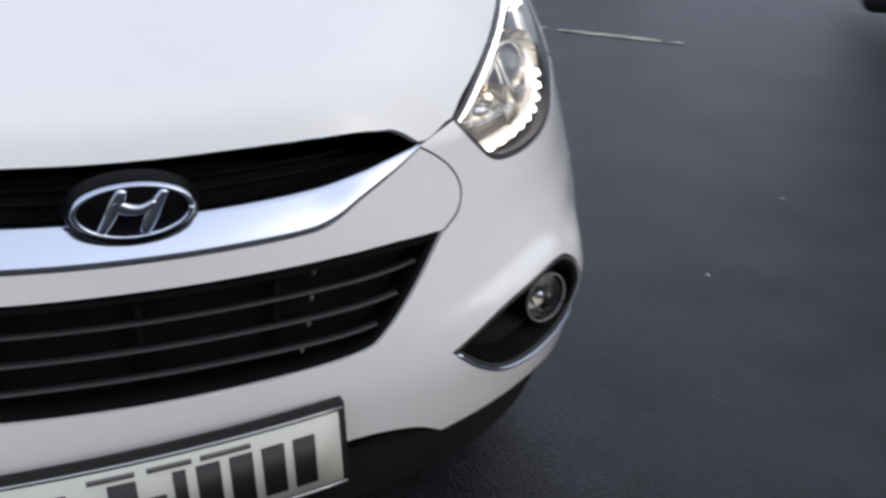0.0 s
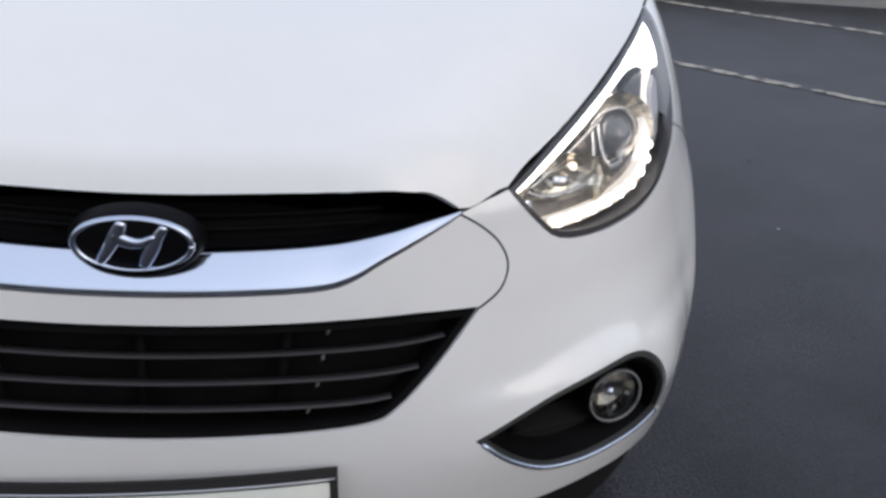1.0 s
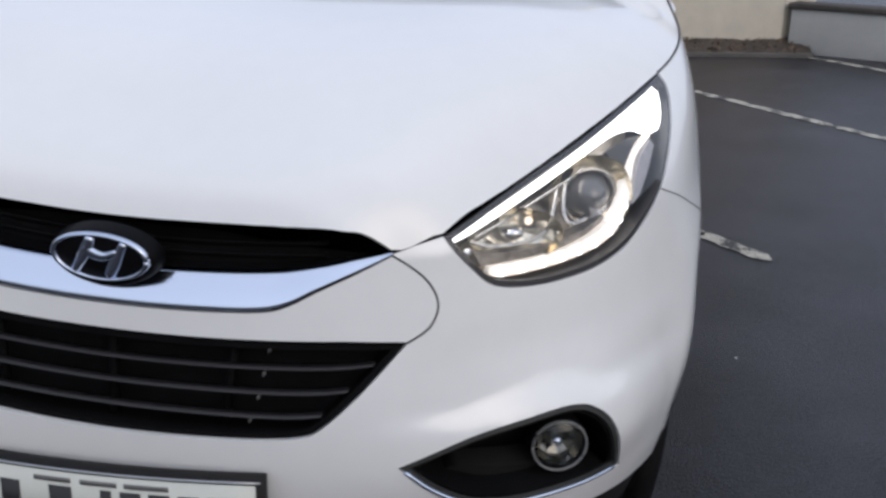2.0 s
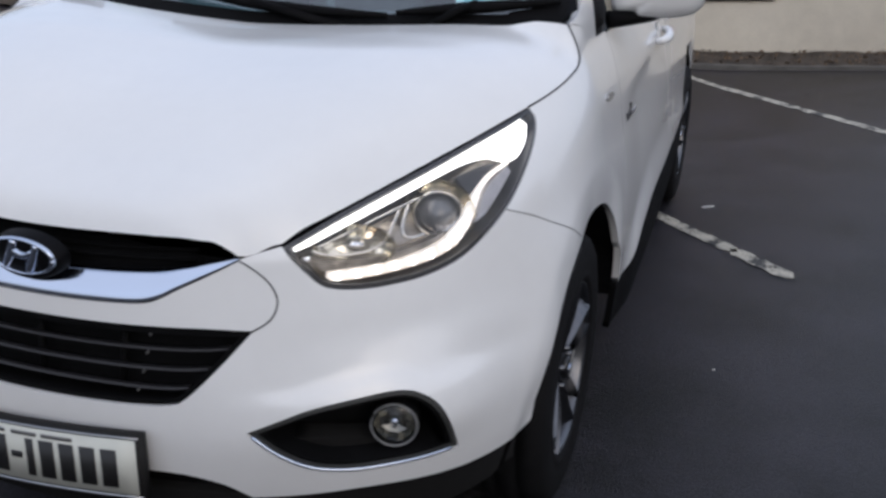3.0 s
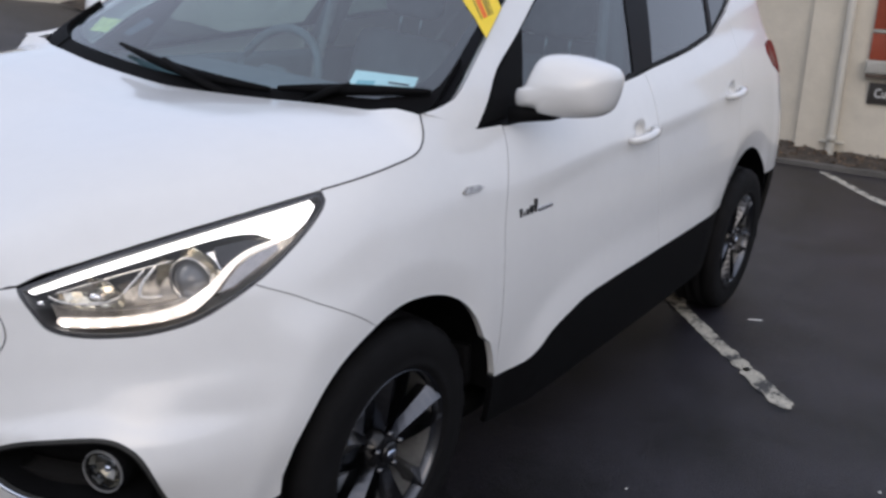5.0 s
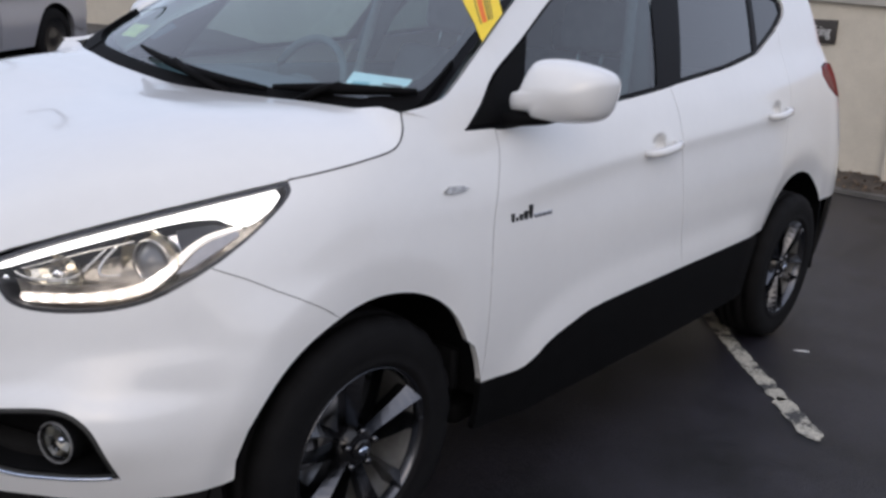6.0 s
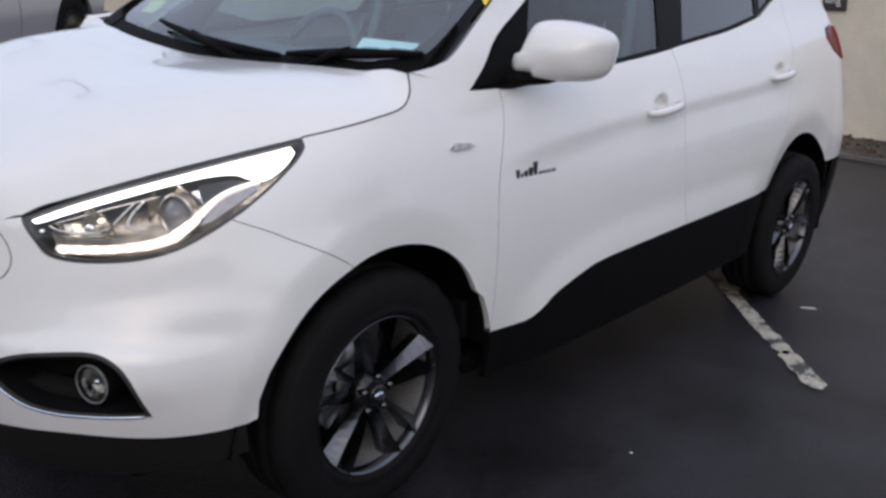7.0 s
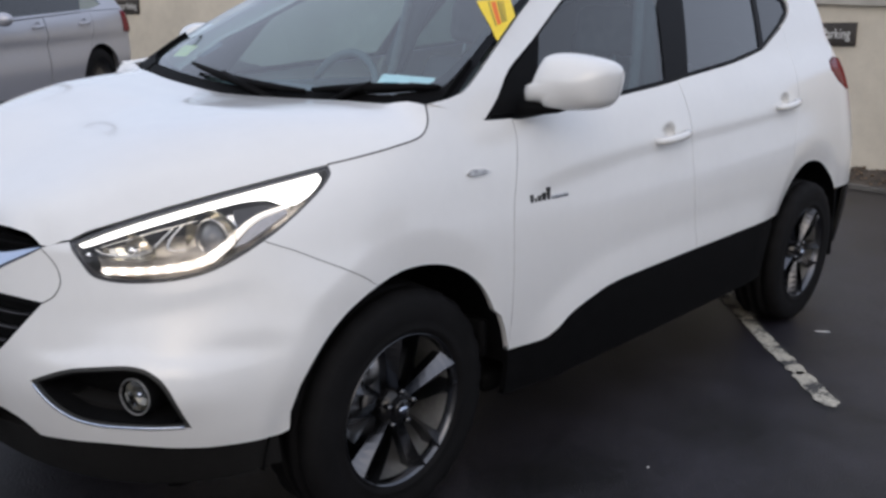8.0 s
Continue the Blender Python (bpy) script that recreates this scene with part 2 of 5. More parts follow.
def panel_mesh(name, outline, surface, mat, holes=(), step=0.03, rim=0.018, gap=0.002, off=0.0, side=1, k=1.4, bulge=None, both=False):
    """A trimmed sheet: outline and holes lie in the surface's own (u, v); the edges turn inwards by rim. both: adds its mirror image."""
    from mathutils.geometry import delaunay_2d_cdt
    loops = [inset(densify(list(outline), step, k), gap, k)] + [inset(densify(list(h), step, k), -gap, k) for h in holes]
    pts, edges = [], []
    for lp in loops:
        a = len(pts)
        pts += [Vector((u * k, v)) for u, v in lp]
        edges += [(a + i, a + (i + 1) % len(lp)) for i in range(len(lp))]
    us, vs = [p[0] * k for p in loops[0]], [p[1] for p in loops[0]]
    ring = [[(u * k, v) for u, v in lp] for lp in loops]
    far = 0.45 * step
    flat = [q for lp in ring for q in lp]
    arr = np.array(flat)
    u = min(us) + step / 2
    row = 0
    while u < max(us):
        v = min(vs) + step * (0.5 if row % 2 else 1.0)
        while v < max(vs):
            if inside((u, v), ring[0]) and not any(inside((u, v), r) for r in ring[1:]):
                if ((arr[:, 0] - u) ** 2 + (arr[:, 1] - v) ** 2).min() > far * far:
                    pts.append(Vector((u, v)))
            v += step
        u += step * 0.9
        row += 1
    res = delaunay_2d_cdt(pts, edges, [], 0, 1e-6)
    v2, tris = res[0], []
    for f in res[2]:
        c = (sum(v2[i].x for i in f) / len(f), sum(v2[i].y for i in f) / len(f))
        e = [v2[f[(i + 1) % 3]] - v2[f[i]] for i in range(3)]
        if abs(e[0].x * e[1].y - e[0].y * e[1].x) / max(q.length for q in e) < 4e-4:
            continue  # a sliver on a nearly straight edge
        if inside(c, ring[0]) and not any(inside(c, r) for r in ring[1:]):
            tris.append(list(f))
    pos, nor = [], []
    for p in v2:
        uu, vv, h = p.x / k, p.y, 0.004
        a = Vector(surface(uu, vv))
        du = Vector(surface(uu + h, vv)) - Vector(surface(uu - h, vv))
        dv = Vector(surface(uu, vv + h)) - Vector(surface(uu, vv - h))
        nn = du.cross(dv)
        nn = nn.normalized() if nn.length > 1e-12 else Vector((0, 0, 1))
        if nn.dot(a - Vector((0, min(max(a.y, 0.9), 3.6), 0.55))) < 0:
            nn = -nn
        e = off + (bulge(uu, vv) if bulge else 0.0)
        pos.append(a + nn * e)
        nor.append(nn)
    count = {}
    for t in tris:
        for a, b in zip(t, t[1:] + t[:1]):
            count.setdefault((min(a, b), max(a, b)), []).append((a, b))
    verts, faces = [tuple(p) for p in pos], []
    for t in tris:
        n = (pos[t[1]] - pos[t[0]]).cross(pos[t[2]] - pos[t[0]])
        faces.append(tuple(t) if n.dot(nor[t[0]]) > 0 else tuple(reversed(t)))
    if rim:
        again = {}

        def twin(i, d):
            if (i, d) not in again:
                again[i, d] = len(verts)
                verts.append(tuple(pos[i] - nor[i] * d))
            return again[i, d]
        for e, uses in count.items():
            if len(uses) == 1:
                a, b = uses[0]
                faces.append((twin(a, 0.0), twin(b, 0.0), twin(b, rim), twin(a, rim)))
    if side < 0 or both:
        m = [(-x, y, z) for x, y, z in verts]
        mf = [tuple(reversed(f)) for f in faces]
        if both:
            n = len(verts)
            verts, faces = verts + m, faces + [tuple(i + n for i in f) for f in mf]
        else:
            verts, faces = m, mf
    return mesh(name, verts, faces, mat)


def panel(name, outline, surface, mat, parent, label="", **more):
    return part(name, panel_mesh(name, outline, surface, mat, **more), mat, parent, label)


# ---- the white car's surfaces ----
def curve(*pts):
    """A smooth curve through (input, value) pairs, straight beyond its ends."""
    n = len(pts)
    sl = []
    for i in range(n):
        a, b = pts[max(i - 1, 0)], pts[min(i + 1, n - 1)]
        sl.append((b[1] - a[1]) / (b[0] - a[0]))

    def value(u):
        if u <= pts[0][0]:
            return pts[0][1] + sl[0] * (u - pts[0][0])
        if u >= pts[-1][0]:
            return pts[-1][1] + sl[-1] * (u - pts[-1][0])
        i = 0
        while u > pts[i + 1][0]:
            i += 1
        h = pts[i + 1][0] - pts[i][0]
        w = (u - pts[i][0]) / h
        return ((2 * w**3 - 3 * w**2 + 1) * pts[i][1] + (w**3 - 2 * w**2 + w) * h * sl[i]
                + (3 * w**2 - 2 * w**3) * pts[i + 1][1] + (w**3 - w**2) * h * sl[i + 1])
    return value


def smooth(a, b, u):
    w = min(max((u - a) / (b - a), 0.0), 1.0)
    return w * w * (3 - 2 * w)


# the car's shell: s runs from the middle of the nose (0) round the corner (1) along the flank (to 3.9) and round the tail (4.9)
CORNER, TAIL = 1.0, 3.9
ARCH_FRONT, ARCH_REAR = 0.855, 3.52
half_width = curve((0.2, 0.84), (0.35, 0.863), (0.5, 0.879), (0.63, 0.883), (0.75, 0.877), (0.846, 0.864), (0.95, 0.846), (1.03, 0.82), (1.08, 0.797), (1.2, 0.725))
shoulder_rise = curve((0.8, 0.0), (1.3, 0.0), (2.2, 0.03), (3.2, 0.08), (4.0, 0.12))
flank_taper = curve((0.5, 1.0), (1.0, 1.0), (2.3, 0.995), (3.2, 0.972), (3.9, 0.94))
nose_line = curve((0.2, 0.13), (0.32, 0.075), (0.42, 0.045), (0.53, 0.036), (0.70, 0.05), (0.80, 0.068), (0.85, 0.085), (0.92, 0.18), (1.0, 0.36), (1.1, 0.6))
nose_square = curve((0.2, 2.7), (0.44, 3.0), (0.53, 3.15), (0.70, 2.6), (0.85, 2.5), (1.1, 2.5))
tail_line = curve((0.2, 4.30), (0.4, 4.40), (0.65, 4.41), (0.9, 4.34), (1.2, 4.24), (1.5, 4.05))


def width_at(y, z):
    return half_width(z - shoulder_rise(y)) * flank_taper(y)


swage = curve((1.1, 0.87), (1.4, 0.905), (1.9, 0.953), (2.3, 0.976), (3.15, 1.018), (3.6, 1.053), (3.9, 1.08))


door_foot = curve((1.24, 0.42), (1.395, 0.421), (1.53, 0.479), (1.66, 0.514), (1.814, 0.537), (2.33, 0.555), (3.05, 0.57), (3.6, 0.58))


def relief(y, z):
    """Wheel-arch lips that fall away to the opening, the full bumper corner, the hollow below the door crease and the outward foot of the doors."""
    d = 0.0
    for yc, inner in ((ARCH_FRONT, 0.396), (ARCH_REAR, 0.432)):
        lean = math.degrees(math.atan2(z - 0.335, yc - y))
        outer = inner + 0.040 + 0.0006 * min(max(lean, 0), 90)
        d -= 0.013 * min(max((outer - math.hypot(y - yc, z - 0.335)) / (outer - inner), 0.0), 1.0) * (1 - smooth(0.20, 0.36, y - yc))
    d += 0.014 * smooth(0.40, 0.56, y) * (1 - smooth(0.66, 0.86, y)) * (1 - smooth(0.70, 0.84, z))
    d -= 0.011 * smooth(0.24, 0.36, y) * (1 - smooth(0.40, 0.52, y)) * smooth(0.42, 0.53, z) * (1 - smooth(0.58, 0.68, z))
    w = swage(y) - z
    d -= 0.006 * smooth(-0.008, 0.040, w) * (1 - smooth(0.08, 0.42, w)) * smooth(1.25, 1.6, y) * (1 - smooth(3.3, 3.8, y))
    w = z - door_foot(y)
    d += 0.020 * (1 - smooth(-0.03, 0.12, w)) * smooth(1.28, 1.5, y) * (1 - smooth(2.9, 3.15, y))
    return d


fold_line = curve((0.22, 0.60), (0.27, 0.655), (0.311, 0.703), (0.36, 0.724), (0.41, 0.731), (0.502, 0.738), (0.574, 0.765), (0.66, 0.80))
fog_top = curve((0.286, 0.535), (0.35, 0.573), (0.405, 0.588), (0.455, 0.592), (0.485, 0.575), (0.508, 0.535))


def bumper_form(s, z):
    """The fold under the headlamp and the raised lip over the fog lamp."""
    lip = max(fog_top(s), 0.572) + 0.020
    w = (fold_line(s) - z) / (fold_line(s) - lip)
    return -0.008 * min(max(w / 0.84, 0.0), 1.0) * (1 - smooth(0.86, 1.08, w)) * smooth(0.24, 0.36, s) * (1 - smooth(0.50, 0.74, s))


def shell(s, z):
    """A point of the car's outer skin."""
    x, y, z = plain_shell(s, z)
    if abs(x) > 0.6:
        x += relief(y, z) * (1 if x > 0 else -1)
    if abs(s) < 0.75:
        d, a = bumper_form(abs(s), z), s * math.pi / 2
        x, y = x + d * math.sin(a), y - d * math.cos(a)
    return [x, y, z]


def plain_shell(s, z):
    if s <= 1.0:
        p, n = s * math.pi / 2, nose_square(z)
        r = (abs(math.sin(p)) ** n + abs(math.cos(p)) ** n) ** (-1 / n)
        y = CORNER - (CORNER - nose_line(z)) * r * math.cos(p)
        return [width_at(CORNER, z) * r * math.sin(p), y, z]
    if s <= TAIL:
        return [width_at(s, z), s, z]
    p, n = (s - TAIL) * math.pi / 2, 3.0
    r = (abs(math.sin(p)) ** n + abs(math.cos(p)) ** n) ** (-1 / n)
    return [width_at(TAIL, z) * r * math.cos(p), TAIL + (tail_line(z) - TAIL) * r * math.sin(p), z]


def at_y(y, z):
    """The s of the flank at the length y and height z."""
    if y >= TAIL or y >= CORNER:
        return y
    a, b = 0.0, 1.0
    for _ in range(30):
        m = (a + b) / 2
        a, b = (m, b) if shell(m, z)[1] < y else (a, m)
    return a


belt_line = curve((1.0, 1.06), (1.22, 1.08), (1.95, 1.122), (2.4, 1.165), (2.9, 1.215), (3.5, 1.27), (4.1, 1.30))


def skin(y, z):
    """The flank with the cabin's side above the belt line."""
    b = belt_line(y)
    if z <= b:
        return shell(y, z)
    x, yy, _ = shell(y, b)
    w = z - b
    return [x - 0.38 * w - 0.2 * w * w, yy, z]


def wing(s, z):
    """The front wing, which runs into the cabin's side at its rear."""
    f = smooth(0.94, 1.10, s)
    return shell(s, z) if f == 0 else [a + (b - a) * f for a, b in zip(shell(s, z), skin(s, z))]


# the seam between hood and wing, as (s, z) on the shell
HOOD_SEAM = ((0.283, 0.832), (0.333, 0.850), (0.395, 0.893), (0.461, 0.929), (0.56, 0.972), (0.668, 1.005), (0.75, 1.022), (0.833, 1.038), (0.93, 1.057), (0.984, 1.094), (1.006, 1.133))
SEAM_3D = [plain_shell(*p) for p in HOOD_SEAM]
hood_middle = curve((0.085, 0.835), (0.094, 0.857), (0.103, 0.881), (0.114, 0.903), (0.138, 0.925), (0.2, 0.960), (0.4, 1.050), (0.65, 1.1055), (0.8, 1.1205), (0.9, 1.128), (1.1, 1.141))
hood_side = curve((0.05, 0.32), *[(p[1], p[0]) for p in SEAM_3D], (1.1, 0.80))
hood_edge = curve((0.05, 0.78), *[(p[1], p[2]) for p in SEAM_3D], (1.1, 1.19))


def hood_top(x, y):
    c = hood_middle(y)
    z = c - (c - hood_edge(y)) * min(abs(x) / hood_side(y), 1.05) ** 7.5
    ridge = 0.22 + 0.34 * y
    z += 0.004 * (smooth(-0.16, 0.06, ridge - abs(x)) - 0.4) * smooth(0.15, 0.5, y)
    return [x, y, z]


def lip_y(v):
    """Length along the hood, with the rounded front lip spread out."""
    return 0.092 + 0.108 * (v / 0.2) ** 2 if 0 <= v < 0.2 else max(v, 0.092)


def lip_v(y):
    return 0.2 * math.sqrt(max(y - 0.092, 0) / 0.108) if y < 0.2 else y


def screen(u, v):
    """The windscreen: u from -1 to 1 across, v from the cowl (0) to the roof (1)."""
    b = (0.772 * u, 0.93 + 0.17 * u * u, 1.135)
    t = (0.595 * u, 1.72 + 0.18 * u * u, 1.60 - 0.04 * u * u)
    w = 0.03 * 4 * v * (1 - v)
    return [b[0] + (t[0] - b[0]) * v, b[1] + (t[1] - b[1]) * v - w * 0.5, b[2] + (t[2] - b[2]) * v + w]


roof_middle = curve((1.6, 1.57), (1.72, 1.60), (2.2, 1.652), (2.9, 1.655), (3.6, 1.625), (4.1, 1.57))


def roof_top(x, y):
    return [x, y, roof_middle(y) - 0.05 * (abs(x) / 0.56) ** 2.4]


def back_glass(u, v):
    b = (0.70 * u, 4.30 - 0.14 * u * u, 1.10)
    t = (0.55 * u, 4.02 - 0.10 * u * u, 1.56 - 0.03 * u * u)
    return [p + (q - p) * v for p, q in zip(b, t)]


# ---- the white car ----
def arch(yc, r, a0, a1, n=14):
    """Points of a wheel arch as (s, z), by angle from the front (0) over the top (180)."""
    out = []
    for i in range(n + 1):
        a = radians(a0 + (a1 - a0) * i / n)
        y, z = yc - r * math.cos(a), 0.335 + r * math.sin(a)
        out.append((at_y(y, z), z))
    return out


def sym(half):
    """A closed outline out of its right half, which starts and ends on the middle line."""
    return half + [(-u, v) for u, v in reversed(half) if abs(u) > 1e-6]


def mirrored(loop):
    return [(-u, v) for u, v in reversed(loop)]


car = thing("white_car", "white compact family SUV parked on the tarmac with its lamps lit", "car")

LAMP = (spline((0.333, 0.849), (0.395, 0.892), (0.461, 0.928), (0.56, 0.971), (0.668, 1.004), n=4)[:-1] + spline((0.668, 1.004), (0.686, 0.987), (0.688, 0.957), (0.672, 0.912), (0.647, 0.870), (0.630, 0.850), (0.605, 0.826), (0.558, 0.791), (0.513, 0.774), (0.473, 0.768), (0.425, 0.767), (0.384, 0.776), (0.362, 0.801), (0.333, 0.849), n=3)[:-1])
LAMP_LOW = [p for p in LAMP if p[1] < 0.8501 and 0.334 < p[0] < 0.6301]
LAMP_OUTER = [p for p in LAMP if p[0] > 0.6299 and p[1] < 0.99]
FOG = (spline((0.286, 0.535), (0.35, 0.573), (0.405, 0.588), (0.455, 0.592), (0.485, 0.575), (0.508, 0.535), (0.532, 0.443), n=4)[:-1] + spline((0.532, 0.443), (0.49, 0.441), (0.445, 0.443), (0.40, 0.445), (0.357, 0.457), (0.32, 0.490), (0.286, 0.535), n=3)[:-1])
GRILLE = sym(spline((0, 0.566), (0.067, 0.567), (0.15, 0.571), (0.195, 0.578), (0.215, 0.592), (0.25, 0.64), (0.296, 0.709), n=3) + spline((0.24, 0.711), (0.168, 0.712), (0, 0.714), n=3))
NOSE_SEAM = spline((0.283, 0.831), (0.300, 0.815), (0.319, 0.789), (0.327, 0.758), (0.318, 0.728), (0.296, 0.709), n=3)

SEAM_ANGLE = 72
bumper_half = ([(0, 0.437)] + spline((0.145, 0.437), (0.202, 0.437), (0.251, 0.421), (0.284, 0.391), n=3) + spline((0.284, 0.391), (0.36, 0.398), (0.431, 0.401), (0.547, 0.388), (0.655, 0.392), n=3)[1:]
               + arch(ARCH_FRONT, 0.375, 10, 11, 1) + arch(ARCH_FRONT, 0.387, 17, 18, 1) + arch(ARCH_FRONT, 0.396, 27, SEAM_ANGLE, 12) + spline((0.81, 0.725), (0.784, 0.748), (0.751, 0.773), (0.713, 0.799), (0.678, 0.824), (0.630, 0.850), n=3)[1:-1]
               + LAMP_LOW + [(0.333, 0.8497), (0.308, 0.8418)] + NOSE_SEAM + [p for p in GRILLE if p[0] >= 0 and p[1] < 0.709][::-1])
bumper = panel("front_bumper", sym(bumper_half), shell, PAINT, car, holes=[FOG, mirrored(FOG)], gap=0.0006, step=0.015)
nose_half = [(0, 0.7165)] + [(0.168, 0.7145), (0.24, 0.7135)] + NOSE_SEAM[::-1] + spline((0.281, 0.829), (0.25, 0.808), (0.209, 0.782), (0.185, 0.765), (0.16, 0.756), (0.10, 0.754), (0, 0.754), n=3)
panel("nose_panel", sym(nose_half), shell, PAINT, car, rim=0.012)

HOOD = sym(spline((0, 0.0978), (0.108, 0.098), (0.25, 0.0995), (0.32, 0.107), (0.352, 0.117), (SEAM_3D[0][0], SEAM_3D[0][1] + 0.001), n=3) + spline(*[(p[0], p[1]) for p in SEAM_3D[1:]], n=3)
            + spline((0.69, 1.015), (0.5, 0.955), (0.3, 0.915), (0, 0.90), n=3))
panel("hood", [(x, lip_v(y)) for x, y in HOOD], lambda x, v: hood_top(x, lip_y(v)), PAINT, car, k=1.0, step=0.018, gap=0.0012, rim=0.010)

DLO_LOW = spline((1.215, 1.083), (1.43, 1.081), (1.94, 1.123), (2.22, 1.147), (2.44, 1.172), (2.85, 1.215), (3.17, 1.266), n=3)
DLO_TOP = spline((3.17, 1.266), (3.45, 1.365), (3.585, 1.43), (3.59, 1.485), (3.45, 1.52), (3.1, 1.545), (2.5, 1.555), (2.1, 1.54), (1.97, 1.512), (1.767, 1.42), (1.539, 1.295), (1.386, 1.215), (1.297, 1.139), (1.215, 1.083), n=3)
DLO = DLO_LOW + DLO_TOP[1:-1]
arch_reach = curve((70, 0.396), (80, 0.399), (90, 0.402), (100, 0.404), (109, 0.406), (117, 0.407), (125, 0.406), (132, 0.401), (138, 0.394), (144, 0.386))
fender = ([arch(ARCH_FRONT, arch_reach(a), a, a, 1)[0] for a in range(SEAM_ANGLE, 145, 3)] + [arch(ARCH_FRONT, r, a, a, 1)[0] for a, r in ((147, 0.392), (149, 0.399), (157, 0.399), (165, 0.400))] + [(1.243, 0.424)] + spline((1.245, 0.5), (1.257, 0.785), (1.30, 0.95), (1.325, 1.02), (1.333, 1.0795), n=3) + [(1.215, 1.080)] + [(1.118, 1.149)]
          + spline((1.06, 1.140), (1.006, 1.133), n=1) + spline(*HOOD_SEAM[:4:-1], n=3)[1:] + LAMP_OUTER + spline((0.630, 0.850), (0.678, 0.824), (0.713, 0.799), (0.751, 0.773), (0.784, 0.748), (0.81, 0.725), n=3)[1:-1])
front_door = spline((1.243, 0.424), (1.395, 0.421), (1.47, 0.447), (1.53, 0.479), (1.66, 0.514), (1.814, 0.537), (2.33, 0.555), n=3) + [(2.335, 0.9), (2.34, 1.158)] + spline((2.34, 1.158), (2.22, 1.145), (1.94, 1.121), (1.43, 1.0795), (1.333, 1.0795), n=3)[1:] + spline((1.333, 1.0795), (1.325, 1.02), (1.30, 0.95), (1.257, 0.785), (1.245, 0.5), n=3)[1:]
rear_door = [(2.33, 0.555), (2.7, 0.563), (3.05, 0.57)] + arch(ARCH_REAR, 0.43, 33, 52, 4) + spline((3.27, 0.80), (3.34, 1.0), (3.42, 1.2), (3.45, 1.363), n=3) + spline((3.17, 1.264), (2.85, 1.213), (2.44, 1.170), (2.34, 1.158), n=3) + [(2.335, 0.9)]
body_side = (spline((1.006, 1.135), (1.06, 1.140), (1.118, 1.151), (1.188, 1.173), (1.369, 1.282), (1.594, 1.414), (1.85, 1.545), (2.1, 1.595), (2.9, 1.605), (3.6, 1.575), (4.0, 1.52), n=3) + [(4.06, 1.40), (4.02, 1.26), (3.95, 1.226), (3.86, 1.207), (3.84, 1.167), (3.90, 1.110), (4.06, 1.065), (4.25, 1.060), (4.42, 0.80), (4.45, 0.61), (3.95, 0.60)]
             + arch(ARCH_REAR, 0.43, 142, 52) + spline((3.27, 0.80), (3.34, 1.0), (3.42, 1.2), (3.45, 1.365), n=3) + DLO_TOP[4:])
panes = {"front_window": [(1.47, 1.094), (1.94, 1.136), (2.27, 1.166), (2.43, 1.535), (2.12, 1.525), (1.97, 1.495), (1.765, 1.405), (1.60, 1.315)],
         "rear_window": [(2.46, 1.187), (2.85, 1.228), (3.15, 1.275), (3.25, 1.515), (2.72, 1.54), (2.65, 1.54)],
         "quarter_window": [(3.21, 1.29), (3.44, 1.377), (3.56, 1.435), (3.56, 1.475), (3.44, 1.505), (3.30, 1.515)]}
pane_glass = {"front_window": TINT, "rear_window": REAR_TINT, "quarter_window": PRIVACY}

for side in (1, -1):
    panel("front_fender", fender, wing, PAINT, car, side=side, gap=0.0004, step=0.016)
    for name, loop in (("front_door", front_door), ("rear_door", rear_door)):
        y = 2.178 if name == "front_door" else 3.208
        z = 0.970 if name == "front_door" else 1.033
        dish = [(y - 0.005 + 0.037 * math.cos(a * math.pi / 10), z + 0.012 + 0.030 * math.sin(a * math.pi / 10)) for a in range(20)]
        door = panel(name, loop, skin, PAINT, car, side=side, k=1.0, step=0.022, holes=[dish])
        cx = skin(y, z)[0]
        cup = lathe([(0.001, -0.034), (0.024, -0.028), (0.036, -0.014), (0.042, -0.004), (0.054, -0.005)], 24, "x", m=Matrix.Translation((cx, y - 0.005, z + 0.012)) @ Matrix.Diagonal((1, 1.0, 0.8, 1)))
        grip = tube([(skin(y + d, z + 0.012 * d / 0.13)[0] + h, y + d, z + 0.012 * d / 0.13) for d, h in ((-0.103, -0.002), (-0.092, 0.020), (-0.05, 0.032), (0.0, 0.035), (0.05, 0.033), (0.092, 0.022), (0.103, -0.002))], [0.010, 0.013, 0.015, 0.015, 0.015, 0.014, 0.010], 10)
        for bm in (cup, grip):
            if side < 0:
                bmesh.ops.scale(bm, vec=(-1, 1, 1), verts=bm.verts)
        handle = part("door_handle", grip, PAINT, door)
        part("handle_cup", cup, PAINT, handle)
    panel("body_side", body_side, skin, PAINT, car, side=side, k=1.0, step=0.035, gap=0.0005)
    surround = panel("window_surround", DLO, skin, PIANO, car, "black window surround", side=side, k=1.0, step=0.04, off=-0.010, holes=list(panes.values()))
    for name, loop in panes.items():
        panel(name, loop, skin, pane_glass[name], surround, "tinted glass", side=side, k=1.0, step=0.1, off=-0.014, rim=0, gap=-0.006).visible_shadow = False
    panel("sill_cladding", spline((1.243, 0.421), (1.395, 0.418), (1.47, 0.444), (1.53, 0.476), (1.66, 0.511), (1.814, 0.534), (2.33, 0.552), (3.05, 0.567), n=3) + arch(ARCH_REAR, 0.43, 28, -5, 4)[1:] + [(3.05, 0.31), (1.30, 0.275)] + arch(ARCH_FRONT, 0.40, 188, 170, 3), skin, BLACK, car, "black plastic sill cladding", side=side, k=1.0, off=-0.003, step=0.022)

